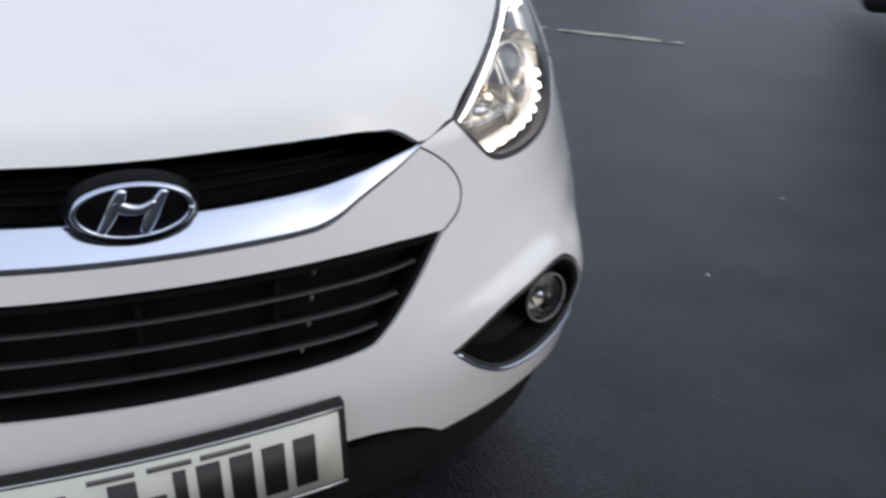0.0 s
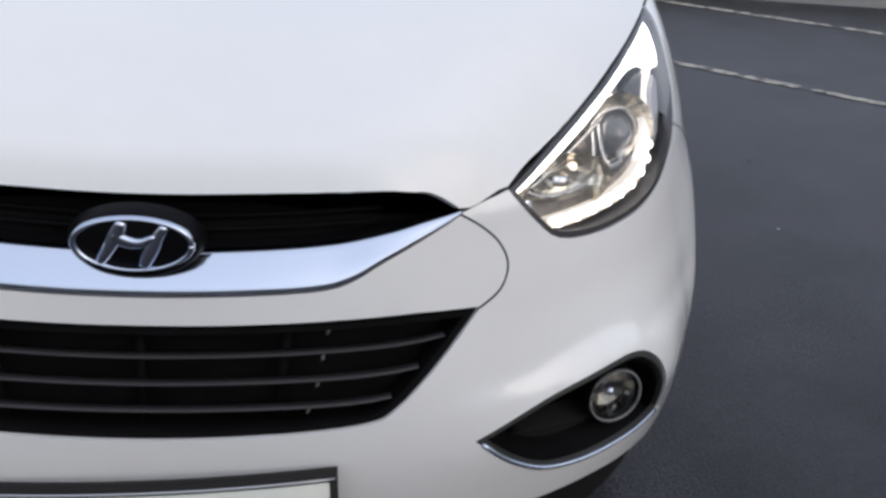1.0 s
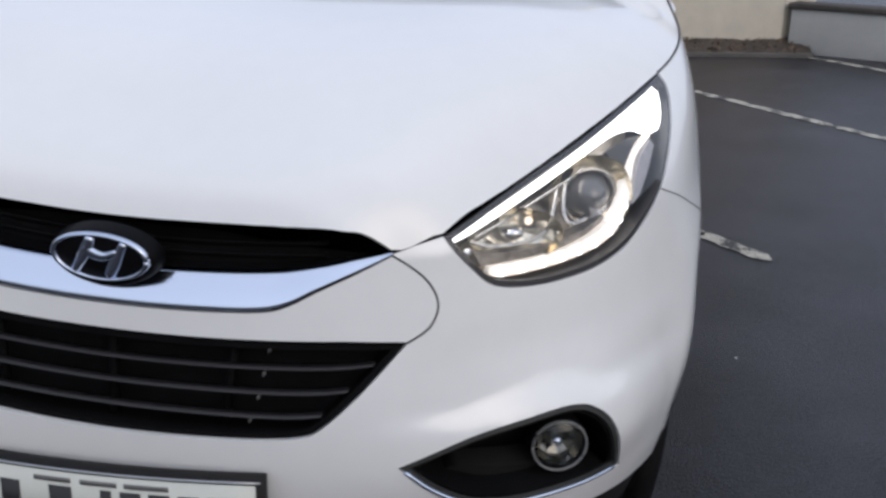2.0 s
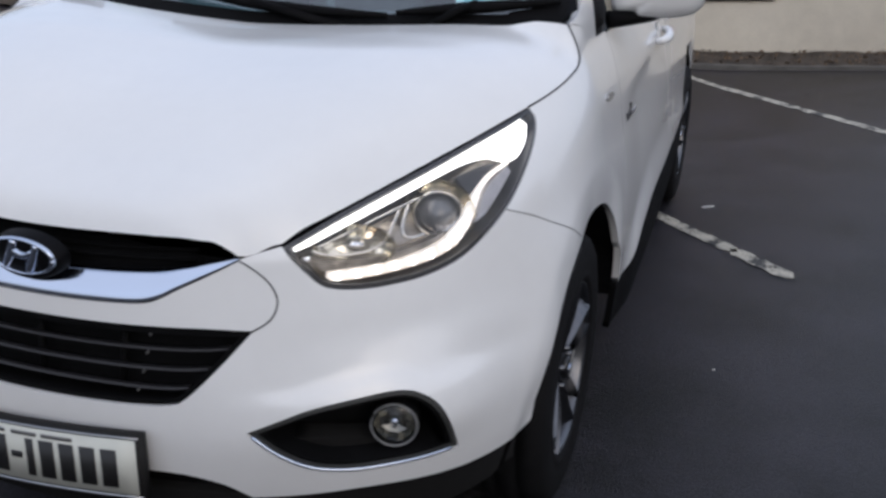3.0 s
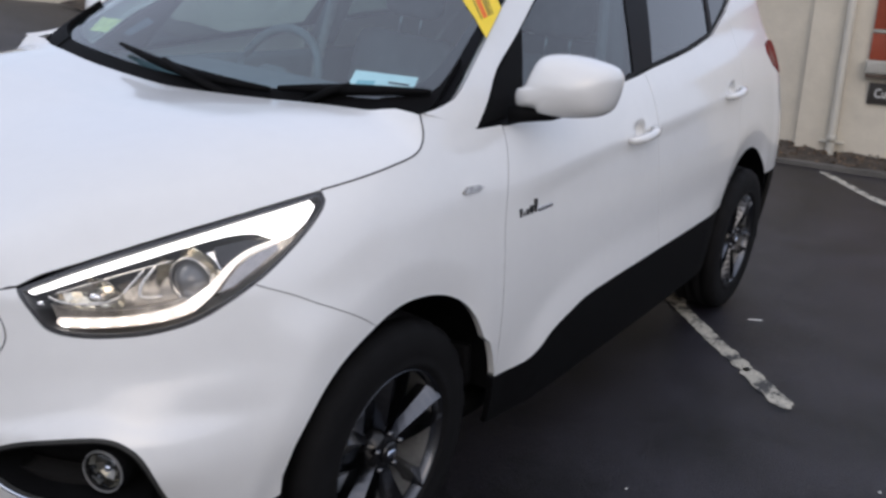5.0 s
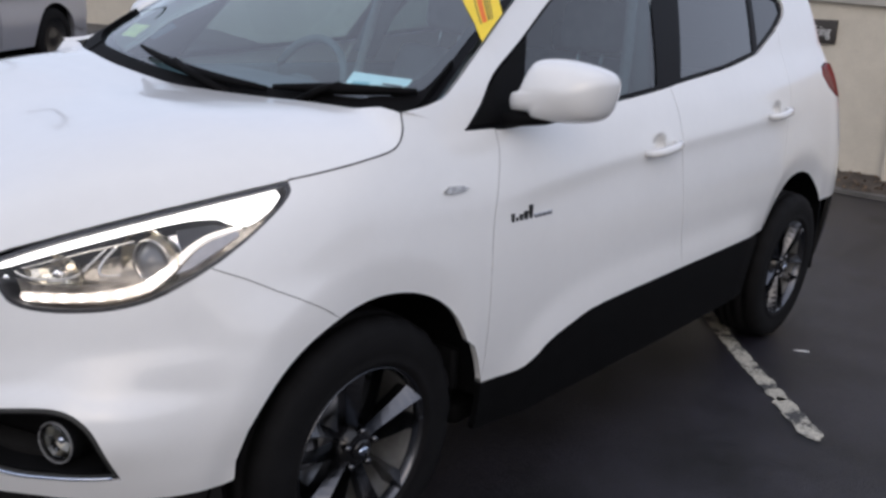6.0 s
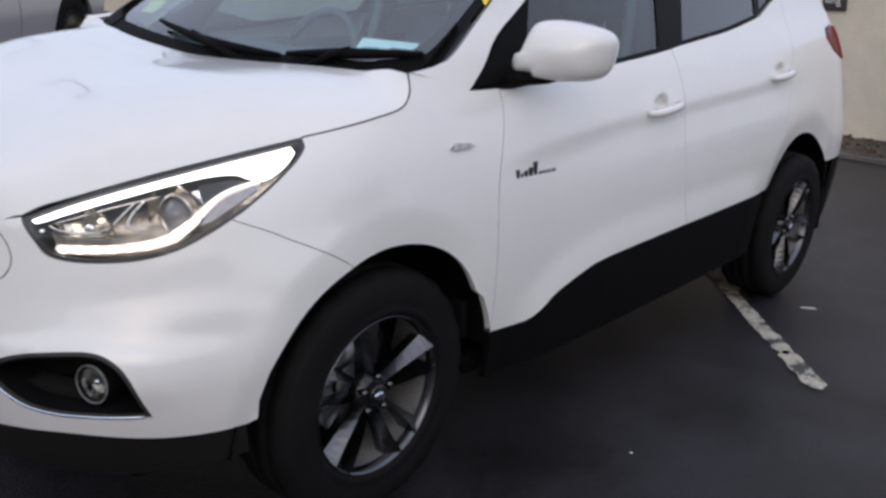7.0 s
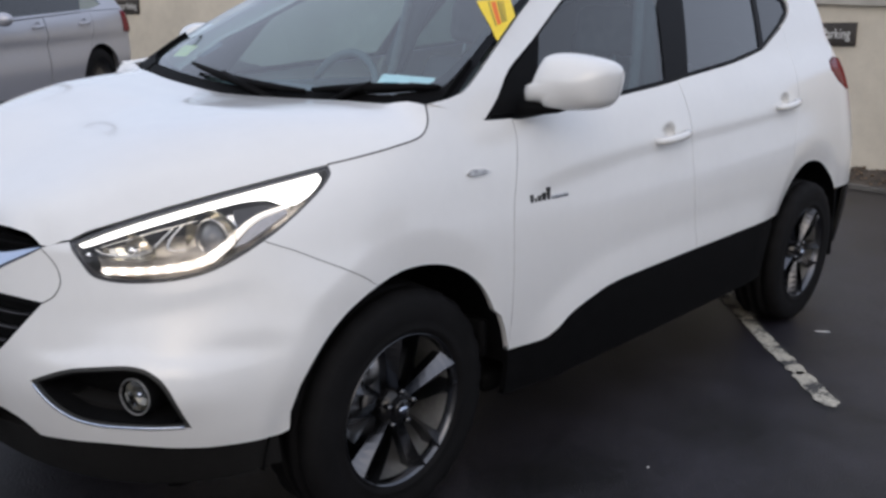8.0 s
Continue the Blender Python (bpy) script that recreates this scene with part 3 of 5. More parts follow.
panel("bumper_lip", sym(spline((0, 0.27), (0.3, 0.265), (0.5, 0.27), (0.655, 0.30), n=3) + spline((0.655, 0.390), (0.547, 0.386), (0.431, 0.399), (0.36, 0.396), (0.284, 0.389), n=3) + spline((0.251, 0.385), (0.15, 0.38), (0, 0.38), n=2)), shell, TRIM, car, "dark grey plastic lower lip", off=-0.015, rim=0.05, step=0.018)
panel("lower_intake", sym([(0, 0.37), (0.30, 0.37), (0.30, 0.44), (0, 0.445)]), shell, BLACK, car, off=-0.035, rim=0)
panel("roof", sym(spline((0, 1.72), (0.3, 1.76), (0.56, 1.88), n=3) + [(0.565, 2.4), (0.56, 3.2)] + spline((0.55, 3.93), (0.3, 4.0), (0, 4.02), n=3)), roof_top, PAINT, car, k=1.0, step=0.07)
tailgate = panel("tailgate", [(4.33, 0.60), (4.9, 0.60), (5.47, 0.60), (5.50, 1.10), (4.9, 1.10), (4.30, 1.10)], lambda s, z: shell(min(s, 9.8 - s), z) if s <= 4.9 else [-shell(9.8 - s, z)[0], *shell(9.8 - s, z)[1:]], PAINT, car, step=0.06)
panel("rear_bumper", [(4.06, 0.30), (4.9, 0.30), (5.74, 0.30), (5.74, 0.597), (5.40, 0.597), (4.9, 0.597), (4.40, 0.597), (4.06, 0.597)], lambda s, z: shell(s, z) if s <= 4.9 else [-shell(9.8 - s, z)[0], *shell(9.8 - s, z)[1:]], TRIM, car, step=0.06)
back = panel("rear_screen", [(-0.95, 0.08), (0.95, 0.08), (0.95, 0.95), (-0.95, 0.95)], back_glass, PRIVACY, car, "tinted rear screen", k=0.7, step=0.12, rim=0)
panel("tailgate_frame", [(-1.06, -0.02), (1.06, -0.02), (1.06, 1.04), (-1.06, 1.04)], back_glass, PAINT, car, k=0.7, step=0.08, holes=[[(-0.93, 0.1), (0.93, 0.1), (0.93, 0.93), (-0.93, 0.93)]])
for side in (1, -1):
    panel("tail_lamp", [(3.845, 1.168), (3.90, 1.114), (4.06, 1.068), (4.25, 1.063), (4.42, 1.061), (4.40, 1.168), (4.10, 1.217), (3.96, 1.224), (3.865, 1.203)], shell, RED_LENS, car, "red tail lamp", side=side, step=0.04, off=0.003)

# dark inner body behind the gaps and openings
inner = [(0, 0.26), (0.66, 0.26)] + arch(ARCH_FRONT, 0.41, 5, 178, 20) + [(1.30, 0.26), (3.05, 0.26)] + arch(ARCH_REAR, 0.45, 0, 175, 16) + [(4.05, 0.26), (4.9, 0.26), (4.9, 1.0), (3.6, 1.02), (1.0, 0.96), (0.62, 0.85), (0.35, 0.74), (0, 0.72)]
panel("inner_body", inner, plain_shell, BLACK, car, "dark inner body", step=0.08, off=-0.13, rim=0, both=True)
part("underbody", box(-0.60, 0.60, 0.30, 4.2, 0.23, 0.31, 0.03), BLACK, car)
part("floor_pan", box(-0.77, 0.77, 1.27, 3.08, 0.255, 0.32, 0.02), BLACK, car)
part("bulkhead", box(-0.66, 0.66, 0.95, 1.02, 0.30, 1.03, 0.02), BLACK, car)
for side in (1, -1):
    for yc, r in ((ARCH_FRONT, 0.409), (ARCH_REAR, 0.4295)):
        bm = bmesh.new()
        rings = []
        for inner_x in (0.50, 0.70, None):
            ring = []
            for a in range(-6, 180, 6):
                y, z = yc - r * math.cos(radians(a)), 0.335 + r * math.sin(radians(a))
                ring.append(bm.verts.new((side * (inner_x or shell(at_y(y, z), max(z, 0.3))[0] - (0.008 if yc == ARCH_FRONT else 0.003)), y, z)))
            rings.append(ring)
        for p, q in zip(rings, rings[1:]):
            for i in range(len(p) - 1):
                bm.faces.new((p[i], p[i + 1], q[i + 1], q[i]))
        bm.faces.new(rings[0])
        part("wheel_arch_liner", bm, BLACK, car, "black wheel arch liner")
    for yb, x, z0, z1 in ((1.200, 0.815, 0.40, 0.515), (3.945, 0.80, 0.25, 0.62)):
        part("mud_flap", box(side * (x - 0.17), side * (x + 0.004), yb - 0.012, yb + 0.02, z0, z1, 0.01), BLACK, car, "black rubber mud flap")


# dark bars laid along the seams, coloured as the shade in the gaps
for side in (1, -1):
    for name, line, r in (("hood_seam", spline(*HOOD_SEAM[5:], n=4), 0.0022), ("wing_seam", spline((0.630, 0.850), (0.678, 0.824), (0.713, 0.799), (0.751, 0.773), (0.784, 0.748), (0.81, 0.725), n=4), 0.0011), ("nose_seam", NOSE_SEAM, 0.0011)):
        part(name, tube([(side * p[0], p[1], p[2]) for p in (shell(*q) for q in line)], r, 6), SEAM_SHADE, car)
    part("door_seam", tube([(side * (p[0] - 0.0006), p[1], p[2]) for p in (skin(*q) for q in spline((1.245, 0.5), (1.257, 0.785), (1.30, 0.95), (1.325, 1.02), (1.333, 1.078), n=5))], 0.0009, 6), SEAM_SHADE, car)


# ---- front end ----
def on_shell(s, z, off=0.0):
    """A point off the shell along its outward normal."""
    h = 0.003
    a = Vector(shell(s, z))
    n = (Vector(shell(s + h, z)) - Vector(shell(s - h, z))).cross(Vector(shell(s, z + h)) - Vector(shell(s, z - h))).normalized()
    if n.dot(a - Vector((0, max(a.y, 0.9), 0.6))) < 0:
        n = -n
    return a + n * off


def flip(bm, side):
    if side < 0:
        bmesh.ops.scale(bm, vec=(-1, 1, 1), verts=bm.verts)
    return bm


grille = panel("lower_grille", GRILLE, shell, BLACK, car, "black slatted lower grille", off=-0.055, rim=0, gap=-0.01)
panel("grille_rim", GRILLE, shell, BLACK, grille, off=-0.006, rim=0.05, gap=0.001, holes=[inset(densify(GRILLE, 0.03, 1.4), 0.010, 1.4)])
for z in (0.600, 0.636, 0.672):
    e = 0.2 + (z - 0.58) * 0.70
    pts = [(-e + 2 * e * i / 24) for i in range(25)]
    bm = bmesh.new()
    rings = []
    for s in pts:
        a = on_shell(s, z + 0.006 * abs(s / e) ** 9, -0.012)
        rings.append([bm.verts.new(a + Vector(d)) for d in ((0, 0, -0.0012), (0, 0.0006, 0.0010), (0, 0.014, 0.002), (0, 0.014, -0.003))])
    for p, q in zip(rings, rings[1:]):
        for i in range(4):
            bm.faces.new((p[i], p[(i + 1) % 4], q[(i + 1) % 4], q[i]))
    part("slat", bm, SLAT, grille, "thin grey grille slat")
for s, z in ((0.163, 0.694), (0.157, 0.660), (0.151, 0.625), (0.142, 0.588)):
    for side in (1, -1):
        p = on_shell(side * s, z, -0.030)
        part("clip", tube([p + Vector((-0.002, 0, -0.004)), p, p + Vector((0.002, 0.001, 0.004))], [0.0015, 0.0028, 0.0015], 6), FOG_RING, grille)
for s in (-0.115, 0.115, 0.0):
    part("upright", tube([on_shell(s, 0.575, -0.035), on_shell(s * 1.12, 0.71, -0.035)], 0.007, 6), BLACK, grille)
upper = panel("upper_grille", sym([(0, 0.80), (0.20, 0.81), (0.30, 0.835), (0.29, 0.85), (0.10, 0.885), (0, 0.888)]), shell, BLACK, car, "black mesh upper grille", off=-0.06, rim=0)
for z in (0.845, 0.865):
    part("slat", tube([on_shell(-0.22 + 0.44 * i / 16, z, -0.05) for i in range(17)], 0.004, 6), BLACK, upper)
bar_low = curve((0, 0.756), (0.10, 0.756), (0.16, 0.758), (0.185, 0.767), (0.209, 0.784), (0.25, 0.810), (0.284, 0.8315))
bar_top = curve((0, 0.804), (0.062, 0.804), (0.172, 0.807), (0.221, 0.816), (0.25, 0.825), (0.284, 0.8335))


def ribbon(rows):
    """A smooth band: one line of points for each step across the nose."""
    bm = bmesh.new()
    rings = [[bm.verts.new(p) for p in row] for row in rows]
    for p, q in zip(rings, rings[1:]):
        for i in range(len(p) - 1):
            bm.faces.new((p[i], p[i + 1], q[i + 1], q[i]))
    return bm


bar, shelf = [], []
for i in range(97):
    s = -0.284 + 0.568 * i / 96
    a = abs(s)
    h = bar_top(a) - bar_low(a)
    deep = min(h / 0.045, 1.0)
    bar.append([on_shell(s, bar_low(a) + h * w, o * (deep if o < 0 else 1) + 0.001) for w, o in ((-0.03, -0.010), (0.0, -0.0004), (0.03, 0.0012), (0.1, 0.0010), (0.25, -0.0006), (0.4, -0.0028), (0.55, -0.0054), (0.7, -0.0083), (0.85, -0.0115), (1.0, -0.015), (1.03, -0.022))])
    shelf.append([on_shell(s, bar_top(a) + 0.004 * deep, o) for o in (-0.012 * deep, -0.022 * deep, -0.05, -0.085)])
part("chrome_bar", ribbon(bar), CHROME, car, "polished chrome grille bar")
part("grille_shelf", ribbon(shelf), GLOSS, upper)

EMBLEM_AT = Matrix.Translation((0.006, 0.049, 0.825)) @ Matrix.Rotation(radians(6), 4, "X")
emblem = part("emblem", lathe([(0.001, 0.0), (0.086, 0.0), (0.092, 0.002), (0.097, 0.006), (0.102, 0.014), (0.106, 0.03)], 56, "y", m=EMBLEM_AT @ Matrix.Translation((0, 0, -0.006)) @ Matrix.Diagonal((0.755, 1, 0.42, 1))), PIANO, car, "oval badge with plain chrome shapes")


def badge_shape(name, points, widths):
    """A raised chrome ribbon on the badge, with a rounded back."""
    bm = bmesh.new()
    rings = []
    for i, (a, b) in enumerate(points):
        p, q = points[max(i - 1, 0)], points[min(i + 1, len(points) - 1)]
        d = Vector((q[0] - p[0], q[1] - p[1])).normalized()
        w = widths[i]
        rings.append([bm.verts.new(EMBLEM_AT @ Vector((a - d.y * w * k, -h, b + d.x * w * k))) for k, h in ((-1, -0.001), (-0.85, 0.0035), (-0.35, 0.0055), (0.35, 0.0055), (0.85, 0.0035), (1, -0.001))])
    for p, q in zip(rings, rings[1:]):
        for k in range(5):
            bm.faces.new((p[k], p[k + 1], q[k + 1], q[k]))
    bm.faces.new(rings[0])
    bm.faces.new(rings[-1])
    return part(name, bm, CHROME, emblem)


badge_shape("badge_ring", [(0.0665 * math.cos(a), 0.0330 * math.sin(a)) for a in [2 * math.pi * i / 56 for i in range(57)]], [0.0034 + 0.0010 * math.cos(2 * a) for a in [2 * math.pi * i / 56 for i in range(57)]])
badge_shape("badge_stroke", spline((-0.038, -0.024), (-0.028, -0.008), (-0.020, 0.008), (-0.010, 0.029), n=3), [0.0060, 0.0066, 0.0073, 0.0079, 0.0085, 0.009, 0.0094, 0.009, 0.008, 0.007])
badge_shape("badge_stroke", spline((0.010, -0.029), (0.020, -0.008), (0.028, 0.008), (0.038, 0.024), n=3), [0.007, 0.008, 0.009, 0.0094, 0.009, 0.0085, 0.0079, 0.0073, 0.0066, 0.006])
badge_shape("badge_bridge", spline((-0.021, 0.013), (-0.011, 0.004), (0.008, 0.001), (0.026, 0.011), n=3), [0.005, 0.007, 0.0085, 0.009, 0.0085, 0.0078, 0.007, 0.006, 0.005, 0.004])

# number plate: plain bars in place of the characters
plate = thing("number_plate", "white number plate in a black frame with dark bars", "number plate", (-0.005, 0.018, 0.462))
plate.matrix_basis = pose(-0.009, -0.006, 0.463, -3)


def bent(x0, x1, z0, z1, y0, y1, bm=None):
    """A slab that follows the plate's slight bend."""
    bm = bm or bmesh.new()
    rings = []
    for i in range(13):
        x = x0 + (x1 - x0) * i / 12
        b = 0.30 * x * x
        rings.append([bm.verts.new((x, y + b, z)) for y, z in ((y0, z0), (y0, z1), (y1, z1), (y1, z0))])
    for p, q in zip(rings, rings[1:]):
        for i in range(4):
            bm.faces.new((p[i], p[(i + 1) % 4], q[(i + 1) % 4], q[i]))
    bm.faces.new(rings[0])
    bm.faces.new(rings[-1])
    return bm


part("bracket", box(-0.19, 0.19, 0.012, 0.062, -0.05, 0.02, 0.006), BLACK, plate)
part("plate_frame", bent(-0.241, 0.241, -0.068, 0.0645, -0.004, 0.014), TRIM, plate)
part("plate_face", bent(-0.231, 0.231, -0.052, 0.054, -0.007, -0.003), PLATE, plate)
for z0, z1 in ((-0.060, -0.0555), (0.0565, 0.0595)):
    part("frame_edge", bent(-0.238, 0.238, z0, z1, -0.0062, -0.003), SATIN, plate)
for x, w in ((-0.203, 0.016), (-0.170, 0.030), (-0.130, 0.030), (-0.051, 0.034), (0.018, 0.016), (0.054, 0.030), (0.096, 0.030), (0.138, 0.030), (0.180, 0.030)):
    part("plate_bar", bent(x - w / 2, x + w / 2, -0.040, 0.033, -0.0085, -0.006), INK, plate)
for x in (-0.091, -0.012):
    part("plate_dash", bent(x - 0.012, x + 0.012, -0.008, 0.004, -0.0085, -0.006), INK, plate)
for x, w in ((-0.062, 0.056), (0.008, 0.054), (0.078, 0.064)):
    part("plate_bar", bent(x - w / 2, x + w / 2, 0.0395, 0.0465, -0.0082, -0.006), GREY_INK, plate, "thin grey bar")

for side in (1, -1):
    lamp = panel("headlamp", LAMP, shell, LAMP_DARK, car, "clear headlamp with lit white LED strips", side=side, off=-0.095, rim=0, gap=-0.004)
    panel("lamp_rim", LAMP, shell, LAMP_EDGE, lamp, "dark grey lamp surround", side=side, off=-0.003, rim=0.09, gap=0.0004, holes=[inset(densify(LAMP, 0.03, 1.4), 0.0085, 1.4)])
    lens = panel("lens", LAMP, shell, CLEAR, lamp, "clear plastic lens", side=side, off=-0.001, rim=0, gap=0.002)
    lens.visible_shadow = False
    top = spline((0.344, 0.8495), (0.402, 0.887), (0.475, 0.926), (0.566, 0.966), (0.655, 0.992), n=4) + spline((0.671, 0.981), (0.670, 0.955), (0.652, 0.931), (0.618, 0.938), (0.592, 0.947), (0.550, 0.945), (0.50, 0.928), (0.454, 0.906), (0.406, 0.8805), (0.349, 0.8455), n=3)
    panel("daytime_led", top, shell, LED, lamp, "lit white LED strip", side=side, off=-0.012, rim=0.012, gap=0)
    low = spline((0.384, 0.790), (0.398, 0.7825), (0.457, 0.7845), (0.520, 0.793), (0.558, 0.807), n=4) + spline((0.547, 0.826), (0.523, 0.8135), (0.470, 0.8025), (0.386, 0.799), n=3)
    branch = spline((0.558, 0.807), (0.580, 0.836), (0.592, 0.876), (0.598, 0.897), (0.612, 0.914), (0.646, 0.928), n=4) + spline((0.640, 0.935), (0.604, 0.922), (0.588, 0.905), (0.579, 0.885), (0.569, 0.858), (0.547, 0.826), n=3)
    guide = panel("light_guide", low, shell, STRIP, lamp, "dim strip carrying bright LED beads", side=side, off=-0.024, rim=0.015, gap=0, step=0.02)
    panel("light_branch", branch, shell, GUIDE, lamp, "lit curved light guide", side=side, off=-0.024, rim=0.015, gap=0, step=0.02)
    for s, z in ((0.398, 0.790), (0.422, 0.791), (0.446, 0.793), (0.470, 0.795), (0.494, 0.798), (0.518, 0.802), (0.542, 0.811), (0.560, 0.825), (0.571, 0.845)):
        p = on_shell(s, z, -0.021)
        part("led_bead", flip(lathe([(0.001, -0.010), (0.0045, -0.007), (0.0072, 0.0), (0.0045, 0.005), (0.001, 0.007)], 12, "y", m=Matrix.Translation(p)), side), LED, guide)
    panel("indicator_lens", [(0.640, 0.923), (0.610, 0.904), (0.599, 0.884), (0.588, 0.842), (0.606, 0.853), (0.628, 0.880), (0.650, 0.912)], shell, INDICATOR, lamp, "grey indicator lens", side=side, off=-0.020, rim=0.02, gap=0)
    panel("dark_wedge", spline((0.545, 0.930), (0.568, 0.905), (0.578, 0.895), (0.590, 0.909), (0.606, 0.926), (0.620, 0.935), n=3) + [(0.590, 0.939)], shell, LAMP_EDGE, lamp, "dark inner bezel", side=side, off=-0.028, rim=0.02, gap=0, step=0.02)
    panel("reflector", spline((0.515, 0.920), (0.545, 0.931), (0.572, 0.912), (0.580, 0.890), (0.574, 0.862), (0.560, 0.838), (0.538, 0.838), (0.545, 0.868), (0.538, 0.896), n=3), shell, LAMP_SILVER, lamp, "bright silver reflector", side=side, off=-0.040, rim=0.015, gap=0, step=0.02, bulge=lambda u, v: -0.022 * max(0.0, 1 - ((u - 0.545) / 0.05) ** 2 - ((v - 0.88) / 0.06) ** 2))
    panel("lower_shelf", spline((0.372, 0.822), (0.40, 0.812), (0.47, 0.814), (0.52, 0.825), (0.548, 0.840), n=3) + spline((0.545, 0.826), (0.515, 0.812), (0.465, 0.802), (0.38, 0.799), n=3), shell, LAMP_DARK, lamp, "brown tinted lower bezel", side=side, off=-0.036, rim=0.03, gap=0, step=0.02)
    p = on_shell(0.540, 0.884, -0.062)
    m = look(p, p + Vector((0.35, -1, -0.05))) @ pose(0, 0, 0, 90)
    r = 0.040
    part("reflector_ring", flip(lathe([(r * 1.22, 0.03), (r * 1.20, -0.004), (r * 1.08, -0.010), (r * 0.99, 0.006)], 32, "y", m=m), side), LAMP_CHROME, lamp)
    part("projector_bowl", flip(lathe([(r * 1.75, -0.012), (r * 1.62, 0.004), (r * 1.42, 0.018), (r * 1.15, 0.026)], 18, "y", m=m), side), LAMP_WARM, lamp, "faceted silver bowl round the projector", flat=True)
    part("projector_lens", flip(lathe([(r * 0.98, 0.010), (r * 0.8, -0.010), (r * 0.5, -0.024), (r * 0.2, -0.030), (0.001, -0.031)], 32, "y", m=m), side), PROJECTOR, lamp, "dark glass projector lens")
    p = on_shell(0.422, 0.853, -0.046)
    m = look(p, p + Vector((0.34, -1, 0.06))) @ pose(0, 0, 0, 90) @ Matrix.Diagonal((1.60, 1, 0.92, 1))
    bowl = part("reflector_bowl", flip(lathe([(0.046, -0.010), (0.043, 0.002), (0.036, 0.014), (0.026, 0.023), (0.012, 0.029), (0.004, 0.030)], 14, "y", m=m), side), LAMP_WARM, lamp, "warm toned faceted reflector bowl", flat=True)
    part("bulb_shield", flip(lathe([(0.001, -0.004), (0.009, -0.001), (0.0115, 0.010), (0.010, 0.028)], 16, "y", m=m), side), LAMP_SILVER, bowl)
    p = on_shell(0.437, 0.866, -0.040)
    part("bulb", flip(lathe([(0.001, -0.008), (0.005, -0.005), (0.006, 0.002), (0.004, 0.008)], 12, "y", m=Matrix.Translation(p)), side), BULB, bowl)
    p = on_shell(0.362, 0.822, -0.022)
    part("aim_screw", flip(lathe([(0.001, -0.006), (0.005, -0.004), (0.006, 0.004)], 12, "y", m=Matrix.Translation(p)), side), LAMP_SILVER, lamp)
    for line, r in ((((0.368, 0.847), (0.378, 0.834), (0.397, 0.825), (0.44, 0.826), (0.459, 0.846), (0.466, 0.872), (0.470, 0.896)), 0.0030), (((0.482, 0.902), (0.480, 0.872), (0.486, 0.850), (0.500, 0.842), (0.515, 0.846)), 0.0034), (((0.372, 0.852), (0.41, 0.872), (0.45, 0.892), (0.50, 0.912)), 0.0022)):
        part("lamp_trim", flip(tube([on_shell(s, z, -0.032) for s, z in spline(*line, n=4)], r, 6), side), LAMP_CHROME, lamp)

    pocket = panel("fog_pocket", FOG, shell, BLACK, car, "black recess of the fog lamp", side=side, off=-0.10, rim=0, gap=-0.004)
    panel("pocket_wall", FOG, shell, BLACK, pocket, "black pocket wall", side=side, off=-0.010, rim=0.09, gap=0.002, holes=[inset(densify(FOG, 0.03, 1.4), 0.015, 1.4)])
    panel("pocket_rim", FOG, shell, POCKET, pocket, "dark grey pocket rim", side=side, off=-0.003, rim=0.010, gap=0.0012, holes=[inset(densify(FOG, 0.03, 1.4), 0.009, 1.4)])
    panel("pocket_floor", spline((0.335, 0.492), (0.37, 0.466), (0.42, 0.452), (0.48, 0.450), n=3) + spline((0.47, 0.463), (0.42, 0.470), (0.37, 0.484), n=3), shell, TRIM, pocket, "black moulded pocket floor", side=side, off=-0.05, rim=0.04, gap=0)
    low = spline((0.292, 0.528), (0.32, 0.492), (0.357, 0.461), (0.40, 0.449), (0.445, 0.447), (0.49, 0.446), (0.522, 0.447), n=4)
    part("chrome_strip", flip(tube([on_shell(s, z, -0.001) for s, z in low], 0.0035, 6), side), CHROME, pocket)
    p = on_shell(0.455, 0.513, -0.036)
    m = look(p, p + Vector((0.30, -1, 0.0))) @ pose(0, 0, 0, 90, 0, 0)
    fog = part("fog_lamp", flip(lathe([(0.044, 0.05), (0.045, 0.0), (0.043, -0.006), (0.0405, -0.004), (0.040, 0.006)], 32, "y", m=m), side), BLACK, pocket, "round fog lamp")
    part("fog_ring", flip(tube([m @ Vector((0.0415 * math.cos(a), -0.006, 0.0415 * math.sin(a))) for a in [2 * math.pi * i / 32 for i in range(33)]], 0.0022, 6), side), FOG_RING, fog)
    part("fog_reflector", flip(lathe([(0.0385, 0.004), (0.03, 0.02), (0.016, 0.03), (0.001, 0.032)], 11, "y", m=m), side), FOG_MIRROR, fog, "faceted reflector", flat=True)
    part("fog_lens", flip(lathe([(0.039, -0.003), (0.026, -0.011), (0.001, -0.015)], 32, "y", m=m), side), CLEAR, fog).visible_shadow = False
    part("fog_bulb", flip(lathe([(0.001, 0.004), (0.007, 0.006), (0.009, 0.014), (0.008, 0.024)], 12, "y", m=m), side), CHROME, fog)

# ---- wheels ----
BARREL = material("rim_barrel", (0.38, 0.38, 0.375), 0.28, 0.6, vary=0.35, scale=9)
wheel = new("wheel")
